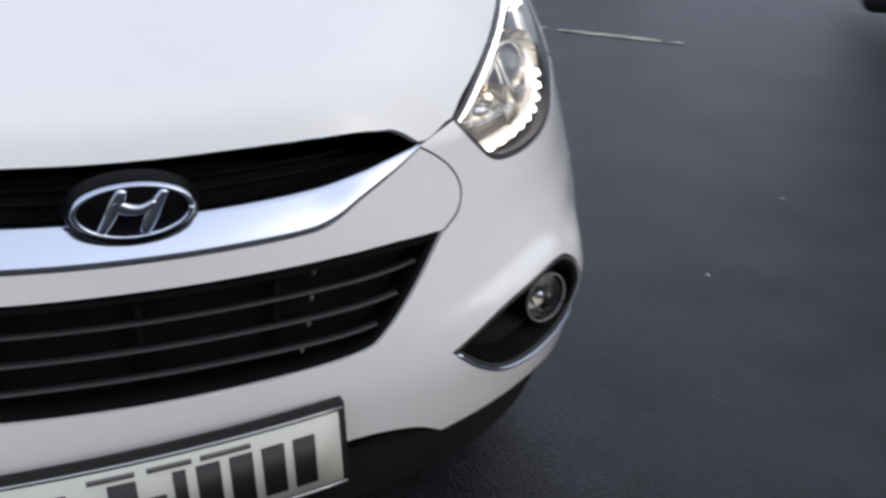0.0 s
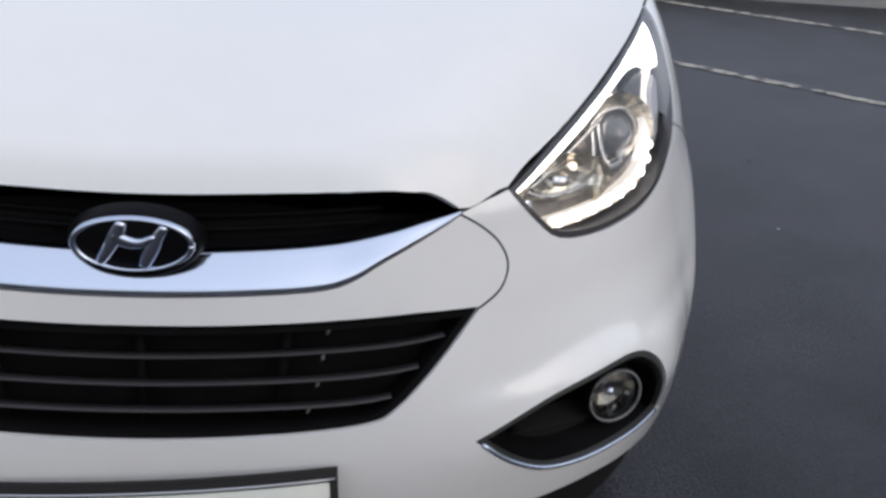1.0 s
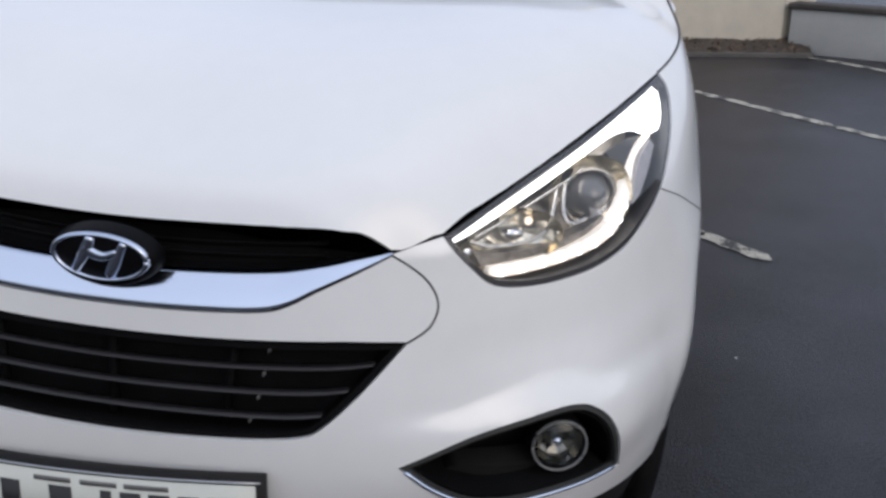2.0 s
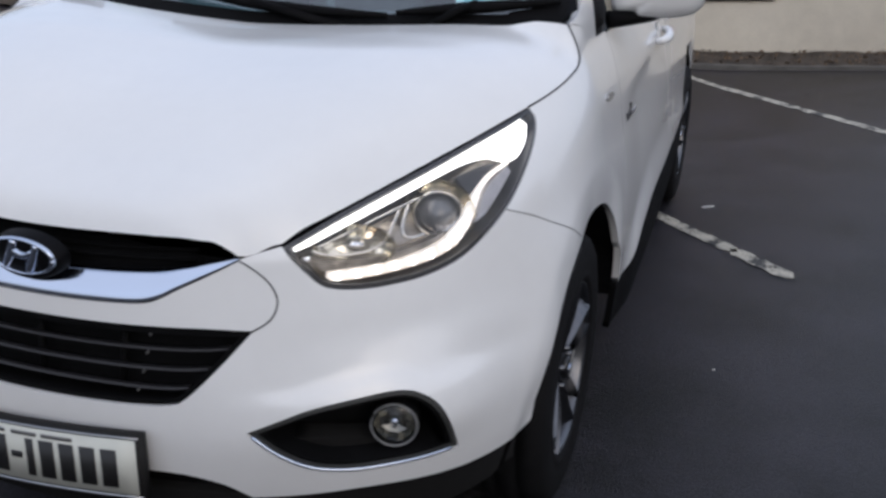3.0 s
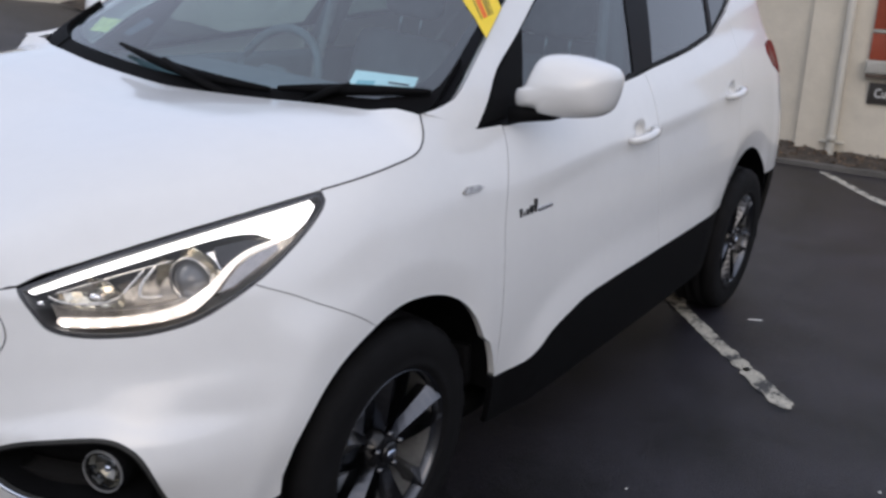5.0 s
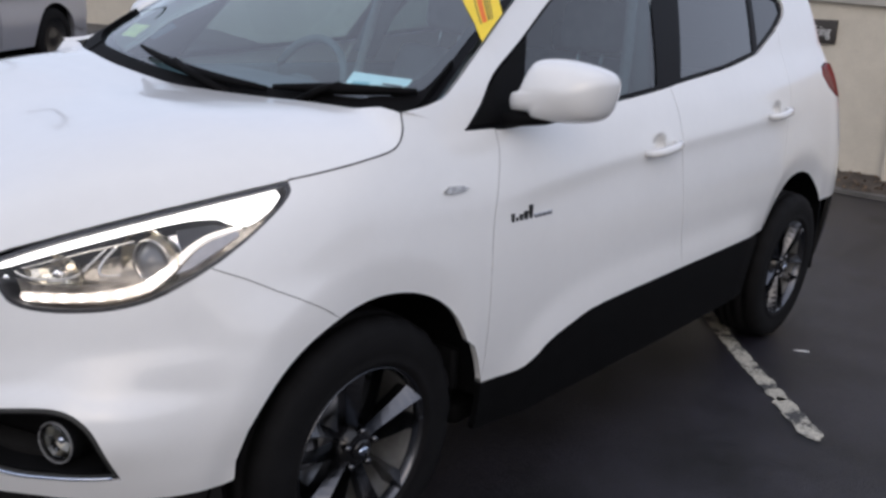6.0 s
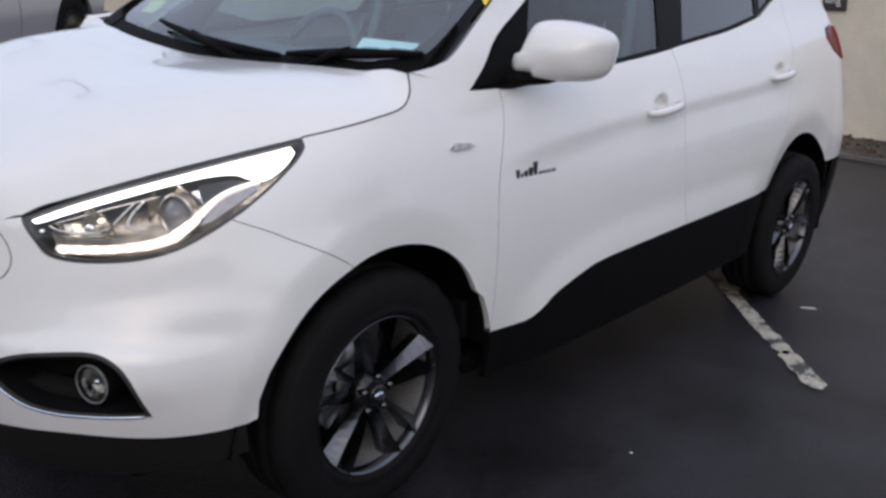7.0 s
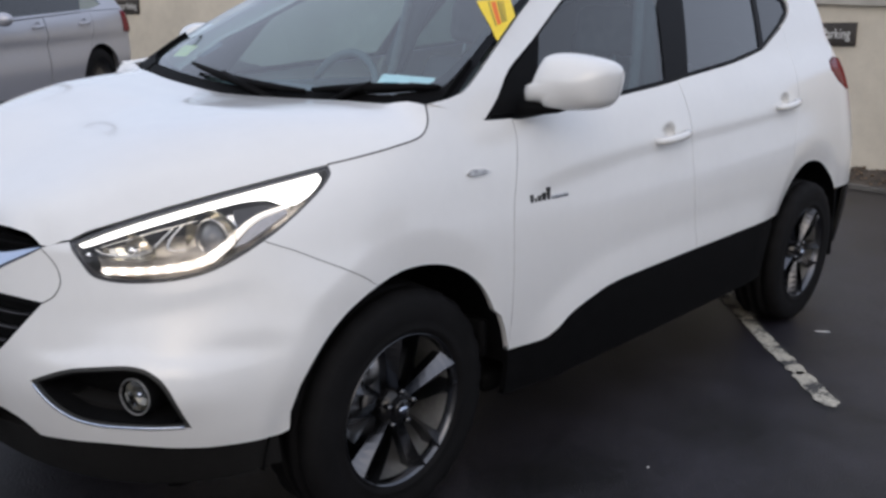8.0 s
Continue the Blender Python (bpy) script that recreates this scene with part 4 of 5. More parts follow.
bm = lathe([(0.215, -0.195), (0.23, -0.205), (0.29, -0.212), (0.322, -0.202), (0.336, -0.18), (0.337, -0.15), (0.329, -0.148), (0.329, -0.140), (0.337, -0.138), (0.338, -0.112), (0.329, -0.11), (0.329, -0.10), (0.338, -0.098), (0.337, -0.06), (0.329, -0.058), (0.329, -0.05), (0.336, -0.048), (0.333, -0.022), (0.322, -0.004), (0.310, 0.002), (0.29, 0.007), (0.26, 0.006), (0.245, 0.003), (0.240, 0.006), (0.230, 0.003), (0.222, -0.006)], 72)
for v in bm.verts:  # deeper sidewall
    r = math.hypot(v.co.y, v.co.z)
    k = 1 + 0.03 * min(max((r - 0.24) / 0.09, 0.0), 1.0)
    v.co.y, v.co.z = v.co.y * k, v.co.z * k
for v in bm.verts:  # tread blocks on the shoulders
    r, k = math.hypot(v.co.y, v.co.z), round(math.atan2(v.co.z, v.co.y) / (2 * math.pi / 72))
    if r > 0.322 and k % 3 == 0 and not -0.16 < v.co.x < -0.03:
        v.co.y, v.co.z = v.co.y * 0.982, v.co.z * 0.982
part("tyre", bm, RUBBER, wheel, "black road tyre")
rim = part("rim", lathe([(0.223, -0.012), (0.2215, -0.002), (0.2185, -0.002), (0.213, -0.014), (0.209, -0.03)], 64), ALLOY, wheel, "dark grey alloy rim")
part("barrel", lathe([(0.209, -0.03), (0.204, -0.07), (0.198, -0.19), (0.21, -0.21)], 64), BARREL, wheel, "silver inside of the rim")
part("brake_disc", lathe([(0.06, -0.105), (0.14, -0.105), (0.142, -0.11), (0.14, -0.125), (0.001, -0.127)], 40), SATIN, wheel)
part("brake_caliper", box(-0.16, -0.085, 0.07, 0.15, -0.06, 0.06, 0.02), BLACK, wheel)
part("wheel_back", lathe([(0.001, -0.15), (0.20, -0.15)], 32), BLACK, wheel)
for i in range(5):
    for d in (-1, 1):
        a0, a1 = radians(90 + 72 * i + d * 20), radians(90 + 72 * i + d * 13.5)
        bm = bmesh.new()
        rings = []
        for r, t, w, x in ((0.036, 0.0, 0.006, -0.034), (0.060, 0.15, 0.0063, -0.030), (0.085, 0.35, 0.0072, -0.025), (0.11, 0.5, 0.0088, -0.020), (0.135, 0.65, 0.0110, -0.016), (0.16, 0.78, 0.0140, -0.013), (0.185, 0.9, 0.0178, -0.010), (0.203, 0.97, 0.022, -0.008), (0.216, 1.0, 0.026, -0.007)):
            a = a0 + (a1 - a0) * t
            c, s = math.cos(a), math.sin(a)
            edge = ((-0.05, -w), (-0.020, -w), (0.008, -w * 0.72), (-0.018, w * 0.80), (-0.022, w), (-0.05, w))
            rings.append([bm.verts.new((x + dx, r * c - q * d * s, r * s + q * d * c)) for dx, q in edge])
        for p, q in zip(rings, rings[1:]):
            for k in range(6):
                bm.faces.new((p[k], p[(k + 1) % 6], q[(k + 1) % 6], q[k]))
        part("spoke", bm, ALLOY, rim, flat=True)
hub = part("hub", lathe([(0.001, -0.020), (0.036, -0.020), (0.056, -0.030), (0.062, -0.06)], 40), GLOSS, wheel)
part("centre_cap", lathe([(0.001, -0.006), (0.026, -0.007), (0.031, -0.012), (0.031, -0.02)], 28), GLOSS, hub)
part("cap_badge", lathe([(0.001, -0.004), (0.017, -0.0045), (0.018, -0.007)], 24, m=Matrix.Diagonal((1, 1, 0.6, 1))), CHROME, hub)
for i in range(5):
    a = radians(90 + 72 * i)
    part("lug_nut", lathe([(0.001, 0.0), (0.008, -0.001), (0.010, -0.012), (0.010, -0.02)], 6, m=Matrix.Translation((-0.010, 0.050 * math.cos(a), 0.050 * math.sin(a)))), ALLOY, hub)
wheel.matrix_basis = pose(0.824, 0.869, 0.332, -2) @ Matrix.Diagonal((1, 0.955, 0.955, 1))
wheel.parent = car
for x, y, turn, spin in ((0.834, 3.52, 0, 40), (-0.834, 0.869, 180, -20), (-0.834, 3.52, 180, 10)):
    copy_thing(wheel, pose(x, y, 0.332, 0, 0, turn) @ pose(0, 0, 0, spin))

# ---- cabin, glass, mirrors, wipers ----
glass_edge = [(-0.965, 0.015), (0.965, 0.015), (0.975, 0.98), (-0.975, 0.98)]
ws = panel("windscreen", glass_edge, screen, SCREEN, car, "clear windscreen glass", k=0.7, step=0.09, rim=0, off=-0.004)
ws.visible_shadow = False
band = spline((-0.93, 0.30), (-0.90, 0.12), (-0.78, 0.055), (-0.4, 0.035), (0, 0.03), (0.4, 0.035), (0.78, 0.055), (0.90, 0.12), (0.93, 0.30), n=4)
panel("screen_border", [(-1.0, 0.0), (1.0, 0.0), (1.0, 0.99), (-1.0, 0.99)], screen, PIANO, ws, "black glass border", k=0.7, step=0.08, rim=0, gap=0, off=-0.007, holes=[band + [(0.945, 0.92), (-0.945, 0.92)]])
panel("cowl", sym(spline((0, 0.885), (0.3, 0.90), (0.5, 0.94), (0.70, 1.0), (0.755, 1.03), n=3) + spline((0.77, 1.12), (0.6, 1.03), (0.3, 0.975), (0, 0.96), n=3)), lambda x, y: [x, y, 1.072 + 0.03 * min(abs(x) / 0.7, 1) ** 2 + 0.10 * (y - 0.93)], BLACK, car, "black plastic cowl", k=1.0, step=0.05)
panel("cowl_grille", sym(spline((0, -0.045), (0.5, -0.045), (0.86, -0.045), n=3) + spline((0.88, 0.012), (0.8, 0.016), (0.4, 0.022), (0, 0.025), n=3)), screen, BLACK, car, "black plastic cowl grille", k=0.7, step=0.03, off=0.004, rim=0.015, gap=0)
for u0, u1, v0, v1, root in ((0.47, 0.95, 0.008, 0.040, 0.58), (-0.40, 0.445, 0.062, -0.002, 0.30)):
    pts = [Vector(screen(u0 + (u1 - u0) * i / 8, v0 + (v1 - v0) * i / 8)) + Vector((0, -0.010, 0.016)) for i in range(9)]
    wiper = part("wiper", tube(pts, [0.006, 0.009, 0.012, 0.014, 0.015, 0.014, 0.012, 0.010, 0.007], 8), BLACK, car, "black windscreen wiper")
    c, e = pts[4 if u0 > 0 else 3], Vector(screen(root, 0.0)) + Vector((0, -0.02, -0.012))
    part("wiper_arm", tube([c + Vector((0, 0, 0.012)), c * 0.6 + e * 0.4 + Vector((0, -0.012, 0.012)), e], [0.008, 0.010, 0.014], 8), BLACK, wiper)
for side in (1, -1):
    end = spline((0.80, -0.035), (0.90, -0.050), (0.945, -0.035), (0.965, 0.01), (0.970, 0.05), (0.975, 0.12), (0.978, 0.20), n=4) + spline((0.971, 0.20), (0.962, 0.11), (0.942, 0.06), (0.88, 0.035), (0.80, 0.02), n=4)
    panel("cowl_end", end, screen, BLACK, car, "black plastic cowl end", side=side, k=0.7, step=0.02, off=0.008, rim=0.03, gap=0)
    tri = [(1.235, 1.090), (1.46, 1.092), (1.59, 1.312), (1.53, 1.285), (1.39, 1.208), (1.30, 1.135)]
    sail = panel("mirror_sail", tri, skin, BLACK, car, "black mirror mount", side=side, k=1.0, off=-0.004, step=0.06)
    outline = spline((0.800, 1.150), (0.806, 1.170), (0.828, 1.180), (0.843, 1.212), (0.866, 1.250), (0.900, 1.263), (0.965, 1.262), (1.045, 1.246), (1.080, 1.226), (1.086, 1.196), (1.072, 1.140), (1.046, 1.114), (1.0, 1.104), (0.93, 1.101), (0.876, 1.104), (0.862, 1.119), (0.810, 1.122), (0.800, 1.150), n=3)[:-1]
    bm = bmesh.new()
    rings = []
    for y, k in ((1.505, 0.86), (1.50, 0.93), (1.48, 0.99), (1.455, 1.0), (1.43, 0.985), (1.41, 0.94), (1.393, 0.86), (1.38, 0.74), (1.372, 0.58), (1.367, 0.38), (1.365, 0.15)):
        ring = []
        for x, z in outline:
            a, f = math.atan2((z - 1.18) * 2, x - 0.945), min(1.0, max(0.0, (k - 0.4) / 0.5))
            px, pz = f * (x - 0.945) + (1 - f) * 0.13 * math.cos(a), f * (z - 1.18) + (1 - f) * 0.062 * math.sin(a)
            ring.append(bm.verts.new((0.775 + 0.87 * (0.17 + px * k) + 0.03 * (1 - k), y + 0.26 * px * k, 1.18 + pz * k)))
        rings.append(ring)
    for p, q in zip(rings, rings[1:]):
        for n in range(len(p)):
            bm.faces.new((p[n], p[(n + 1) % len(p)], q[(n + 1) % len(p)], q[n]))
    bm.faces.new(rings[-1])
    bm.faces.new(rings[0])
    shellm = part("mirror", flip(bm, side), PAINT, car, "white door mirror housing")
    part("mirror_foot", flip(tube([(0.80, 1.36, 1.105), (0.85, 1.385, 1.108), (0.90, 1.41, 1.112), (0.935, 1.425, 1.117)], [0.024, 0.020, 0.017, 0.010], 10), side), BLACK, shellm)
    part("mirror_glass", flip(box(0.86, 0.995, 1.520, 1.532, 1.13, 1.235, 0.004), side), CHROME, shellm)
    rep = [(1.075, 0.946), (1.10, 0.960), (1.15, 0.957), (1.178, 0.947), (1.15, 0.939), (1.10, 0.938)]
    panel("side_repeater", rep, shell, REPEATER, car, "clear side indicator", side=side, step=0.02, off=0.007, rim=0.01)
    for y, w, h in ((1.352, 0.015, 0.033), (1.371, 0.012, 0.020), (1.390, 0.018, 0.024), (1.413, 0.020, 0.028), (1.436, 0.016, 0.040)):
        a = skin(y, 0.848)
        part("door_badge", flip(box(a[0] - 0.004, a[0] + 0.0012, y - w / 2, y + w / 2, 0.830 + 0.08 * (y - 1.35), 0.830 + 0.08 * (y - 1.35) + h, 0.001), side), INK, car, "dark plain badge bar")
    for y in (1.460, 1.483, 1.506, 1.529):
        a = skin(y, 0.846)
        part("door_badge", flip(box(a[0] - 0.004, a[0] + 0.0012, y - 0.010, y + 0.010, 0.838, 0.850, 0.001), side), SATIN, car, "small grey badge bar")

part("dashboard", box(-0.66, 0.66, 1.12, 1.62, 0.80, 1.075, 0.06, seg=4), CABIN, car, "dark grey dashboard")
part("steering_wheel", tube([(-0.36 + 0.185 * math.cos(a), 1.70 + 0.07 * math.sin(a), 1.03 + 0.175 * math.sin(a)) for a in [2 * math.pi * i / 32 for i in range(33)]], 0.016, 8), CABIN, car, "black steering wheel")
part("wheel_boss", box(-0.43, -0.29, 1.66, 1.72, 0.98, 1.08, 0.03), CABIN, car)
for x in (-0.36, 0.36):
    seat = part("front_seat", box(x - 0.25, x + 0.25, 1.85, 2.35, 0.50, 0.68, 0.07, seg=3), CLOTH, car, "dark cloth front seat")
    bm = box(x - 0.24, x + 0.24, 2.28, 2.42, 0.62, 1.20, 0.06, seg=3)
    bmesh.ops.rotate(bm, cent=(x, 2.3, 0.65), matrix=Matrix.Rotation(radians(-14), 3, "X"), verts=bm.verts)
    part("backrest", bm, CLOTH, seat)
    part("headrest", box(x - 0.13, x + 0.13, 2.44, 2.55, 1.24, 1.43, 0.045, seg=3), CLOTH, seat)
    for d in (-0.05, 0.05):
        part("headrest_post", tube([(x + d, 2.47, 1.15), (x + d, 2.49, 1.28)], 0.007, 6), SATIN, seat)
bench = part("rear_seat", box(-0.62, 0.62, 2.85, 3.35, 0.50, 0.70, 0.07, seg=3), CLOTH, car, "dark cloth rear bench")
part("backrest", box(-0.62, 0.62, 3.32, 3.48, 0.62, 1.15, 0.06, seg=3), CLOTH, bench)
for x in (-0.36, 0.36):
    part("headrest", box(x - 0.12, x + 0.12, 3.38, 3.48, 1.17, 1.30, 0.04, seg=3), CLOTH, bench)
part("cabin_floor", box(-0.66, 0.66, 1.1, 4.0, 0.42, 0.46), CABIN, car)
for side in (1, -1):
    part("door_lining", flip(box(0.66, 0.74, 1.25, 3.2, 0.46, 1.06, 0.03), side), CABIN, car)
    part("b_pillar", flip(tube([(0.69, 2.32, 1.10), (0.63, 2.36, 1.3), (0.55, 2.42, 1.54)], 0.05, 8), side), CABIN, car)
for side in (1, -1):
    part("seat_belt", flip(tube([(0.600, 2.33, 1.50), (0.625, 2.29, 1.25), (0.64, 2.24, 1.0), (0.63, 2.20, 0.70)], 0.020, 6), side), BELT, car, "pale grey seat belt")
part("headlining", box(-0.52, 0.52, 1.95, 3.85, 1.565, 1.585, 0.008), material("headlining", (0.5, 0.5, 0.47), 0.9), car)
sheet = thing("parking_notice", "pale blue paper notice lying behind the windscreen", "notice")
PAPER = material("pale_paper", (0.82, 0.90, 0.92), 0.7, vary=0.12, scale=25)
BLUE = material("blue_print", (0.30, 0.55, 0.62), 0.7, vary=0.3, scale=30)
YELLOW = material("yellow_sticker", (0.85, 0.62, 0.03), 0.5, vary=0.06, scale=20)
RED_INK = material("red_print", (0.75, 0.16, 0.02), 0.6)

# notice and stickers behind the glass
on_dash = lambda u, v: [a + b for a, b in zip(screen(u, v), (-0.028, 0.040, -0.016))]
panel("paper", [(0.655, 0.040), (0.875, 0.045), (0.865, 0.145), (0.645, 0.155)], on_dash, PAPER, sheet, k=0.7, step=0.03, off=-0.008, rim=0, gap=0)
panel("print", [(0.675, 0.055), (0.745, 0.055), (0.735, 0.115), (0.675, 0.112)], on_dash, BLUE, sheet, "blue printed patch", k=0.7, step=0.03, off=-0.0065, rim=0, gap=0)
panel("print", [(0.78, 0.108), (0.85, 0.104), (0.85, 0.112), (0.78, 0.116)], on_dash, INK, sheet, "dark line of print", k=0.7, step=0.03, off=-0.0065, rim=0, gap=0)
sticker = thing("yellow_sticker", "yellow sales sticker with red and black print inside the windscreen", "sticker")
panel("sheet", [(0.80, 0.57), (0.93, 0.60), (1.01, 0.48), (1.018, 0.315), (0.945, 0.41)], screen, YELLOW, sticker, k=0.7, step=0.03, off=-0.002, rim=0, gap=0)
for a, b, mat, words in ((0.12, 0.17, INK, "dark bar of print"), (0.25, 0.50, RED_INK, "red bar of print"), (0.58, 0.64, INK, "dark bar of print"), (0.70, 0.75, INK, "dark bar of print"), (0.82, 0.86, INK, "dark bar of print")):
    lo = [(0.965, 0.40), (0.845, 0.565)]
    hi = [(1.00, 0.45), (0.925, 0.575)]
    p = [(l[0] + (h[0] - l[0]) * f, l[1] + (h[1] - l[1]) * f) for f in (a, b) for l, h in zip(lo, hi)]
    panel("print", [p[0], p[1], p[3], p[2]], screen, mat, sticker, words, k=0.7, step=0.03, off=-0.001, rim=0, gap=0)
label = thing("paper_disc", "small pale yellow paper disc behind the windscreen", "sticker")
panel("sheet", [(-0.79, 0.085), (-0.65, 0.105), (-0.66, 0.175), (-0.83, 0.155)], screen, material("pale_yellow", (0.75, 0.75, 0.30), 0.6, vary=0.3, scale=30), label, k=0.7, step=0.05, off=-0.010, rim=0, gap=0)
disc = thing("screen_tag", "small dark tag stuck inside the windscreen", "sticker")
panel("sheet", [(-0.546, 0.125), (-0.48, 0.127), (-0.439, 0.21), (-0.52, 0.22)], screen, material("dark_tag", (0.02, 0.035, 0.05), 0.5, vary=0.3, scale=30), disc, k=0.7, step=0.05, off=-0.010, rim=0, gap=0)


# the car leans with the cross-fall of the tarmac: its far side stands higher
LEAN = 0.05
seen_meshes = set()
for root in (car, sheet, sticker, disc, label):
    for ob in root.children_recursive:
        wheel_part = ob.name.startswith("wheel") and ob.data is None or any(p.data is None for p in (ob.parent, ob.parent.parent) if p and p != root)
        if ob.data is None or wheel_part or ob.data.name in seen_meshes:
            continue
        seen_meshes.add(ob.data.name)
        n = len(ob.data.vertices)
        co = np.empty(n * 3)
        ob.data.vertices.foreach_get("co", co)
        co = co.reshape(n, 3)
        x, z = co[:, 0].copy(), co[:, 2].copy()
        co[:, 2] = z + LEAN * (np.sqrt(x * x + 0.01) - 0.1)
        co[:, 0] = x - LEAN * (z - 0.8) * np.tanh(x / 0.2)
        ob.data.vertices.foreach_set("co", co.ravel())
        ob.data.update()
    root.matrix_basis = Matrix.Translation((0, 0, 0.8)) @ Matrix.Rotation(LEAN, 4, "Y") @ Matrix.Translation((0, 0, -0.8))
for ob in car.children:
    if ob.data is None:
        ob.matrix_basis = Matrix.Translation((0.0232 if ob.matrix_basis.translation.x > 0 else -0.0232, 0, 0.0417)) @ ob.matrix_basis


# ---- the car park ----
def ground_z(x, y):
    """The tarmac climbs gently towards the silver car."""
    rise = 0.05 * (0.85 - max(x, -4.5)) if x < 0.85 else 0.0
    return rise + 0.13 * (-4.5 - max(x, -9.0)) if x < -4.5 else rise


ASPHALT = material("asphalt", (0.0175, 0.0162, 0.0215), 0.37, specular_ior_level=0.37, speck=1.0, vary=0.85, scale=2.6, edge=(0.5, 0.9), bump=0.6, bump_scale=150)
LINE = material("line_paint", (0.44, 0.415, 0.35), 0.8, vary=0.2, speck=0.3, scale=10, bump=0.3, bump_scale=200, dark=(0.06, 0.06, 0.06), edge=(0.60, 0.72))
RENDER = material("cream_render", (0.66, 0.605, 0.50), 0.9, vary=0.16, scale=0.9, speck=0.06, bump=0.35, bump_scale=90)
COPING = material("coping_stone", (0.45, 0.43, 0.38), 0.9, vary=0.2, scale=5, bump=0.3, bump_scale=80)
DIRT = material("leaf_litter", (0.075, 0.060, 0.047), 1.0, vary=0.6, scale=9, bump=0.8, bump_scale=60)
KERB = material("kerb_stone", (0.12, 0.113, 0.103), 0.9, vary=0.3, scale=6, bump=0.4, bump_scale=90)
SIGN = material("sign_brown", (0.035, 0.030, 0.026), 0.6, vary=0.2, scale=10)
LETTER = material("sign_letters", (0.72, 0.72, 0.70), 0.6)
RED_PAINT = material("red_painted_board", (0.30, 0.055, 0.022), 0.6, vary=0.25, scale=4)
GREY_WALL = material("grey_render", (0.42, 0.42, 0.40), 0.9, vary=0.12, scale=2, bump=0.3, bump_scale=80)
SILVER = material("silver_paint", (0.46, 0.47, 0.52), 0.32, 0.45, coat_weight=0.6, coat_roughness=0.05)

xs = [-400, -120, -60, -40, -30, -24, -20, -17, -15, -13, -11, -9, -7, -5, -4, -3, -2.2, -1.6, -1, 0, 0.85, 2, 3, 5, 8, 12, 30, 100, 400]
ys = [-400, -100, -30, -12, -8, -5, -3, -1, 1, 3, 5, 6, 7, 8, 9, 11, 14, 20, 40, 120, 400]
gv = [(x, y, ground_z(x, y)) for y in ys for x in xs]
gf = [(j * len(xs) + i, j * len(xs) + i + 1, (j + 1) * len(xs) + i + 1, (j + 1) * len(xs) + i) for j in range(len(ys) - 1) for i in range(len(xs) - 1)]
tagged(part("ground", mesh("ground", gv, gf, ASPHALT), ASPHALT), "dark grey tarmac of a car park", "ground", kind="structure")


def bay_line(x0, y0, patches, d=(-0.6015, 0.7989)):
    """A worn white parking bay line: strips with ragged edges, each (start, end, half width)."""
    rnd = random.Random(int(x0 * 100))
    line = thing("bay_line", "worn white painted parking bay line on the tarmac", "road marking", group="parking bay lines", kind="structure")
    d, w = Vector((d[0], d[1], 0)), Vector((d[1], -d[0], 0))
    for a, b, half in patches:
        n = max(3, int((b - a) / 0.02))
        left, right = [], []
        for i in range(n + 1):
            t = a + (b - a) * i / n
            hw = half * min(1, 0.3 + 14 * min(t - a, b - t))
            p = Vector((x0, y0, 0)) + d * t
            l, r = p - w * (hw + rnd.uniform(-0.009, 0.005)), p + w * (hw + rnd.uniform(-0.009, 0.005))
            left.append((l.x, l.y, ground_z(l.x, l.y) + 0.004))
            right.append((r.x, r.y, ground_z(r.x, r.y) + 0.004))
        f = [(n + 1 + i, n + 2 + i, i + 1, i) for i in range(n)]
        part("paint_patch", mesh("paint_patch", left + right, f, LINE), LINE, line)
    return line


bay_line(1.37, 2.53, [(0, 0.38, 0.042), (0.34, 2.2, 0.038), (2.2, 5.6, 0.038)], (-0.656, 0.755))
bay_line(3.30, 3.56, [(0, 0.8, 0.035), (0.86, 1.9, 0.04), (1.93, 3.1, 0.045), (3.1, 4.9, 0.045)])
bay_line(5.75, 3.85, [(0, 1.3, 0.04), (1.4, 3.0, 0.045), (3.05, 6.0, 0.045)])
for x, y, r in ((0.987, 3.425, 0.024), (1.128, 1.634, 0.005), (1.95, 2.90, 0.014), (2.2, 1.4, 0.006), (1.6, 1.0, 0.006), (1.75, 2.1, 0.006)):
    fleck = lathe([(r, 0.0), (r * 0.7, 0.005), (0.001, 0.006)], 7, "z", m=Matrix.Translation((x, y, 0.001)) @ Matrix.Rotation(0.5, 4, "Z") @ Matrix.Diagonal((1.6 if r > 0.02 else 1.0, 0.28 if r > 0.02 else 0.6, 0.6, 1)))
    tagged(part("litter_fleck", fleck, LETTER if x != 1.95 else INK), "tiny scrap of litter on the tarmac", "litter", group="litter flecks")


def strip(name, pts, z0, z1, depth, mat, label, category, lean=0.0):
    """A wall along points, its front face on the line, with thickness behind."""
    bm = bmesh.new()
    rings = []
    for i, (x, y) in enumerate(pts):
        a, b = pts[max(i - 1, 0)], pts[min(i + 1, len(pts) - 1)]
        d = Vector((b[0] - a[0], b[1] - a[1], 0)).normalized()
        n = Vector((-d.y, d.x, 0))
        g = ground_z(x, y)
        p = Vector((x, y, 0))
        rings.append([bm.verts.new(q) for q in (p + Vector((0, 0, z0 + g)), p + n * lean + Vector((0, 0, z1 + g)), p + n * depth + Vector((0, 0, z1 + g)), p + n * depth + Vector((0, 0, z0 + g)))])
    for p, q in zip(rings, rings[1:]):
        for i in range(4):
            bm.faces.new((p[i], q[i], q[(i + 1) % 4], p[(i + 1) % 4]))
    bm.faces.new(rings[0])
    bm.faces.new(rings[-1])
    return tagged(part(name, bm, mat, flat=True), label, category, kind="structure")


def wall_y(x):
    return 7.98 + (0.202 if x > 0 else 0.06) * x


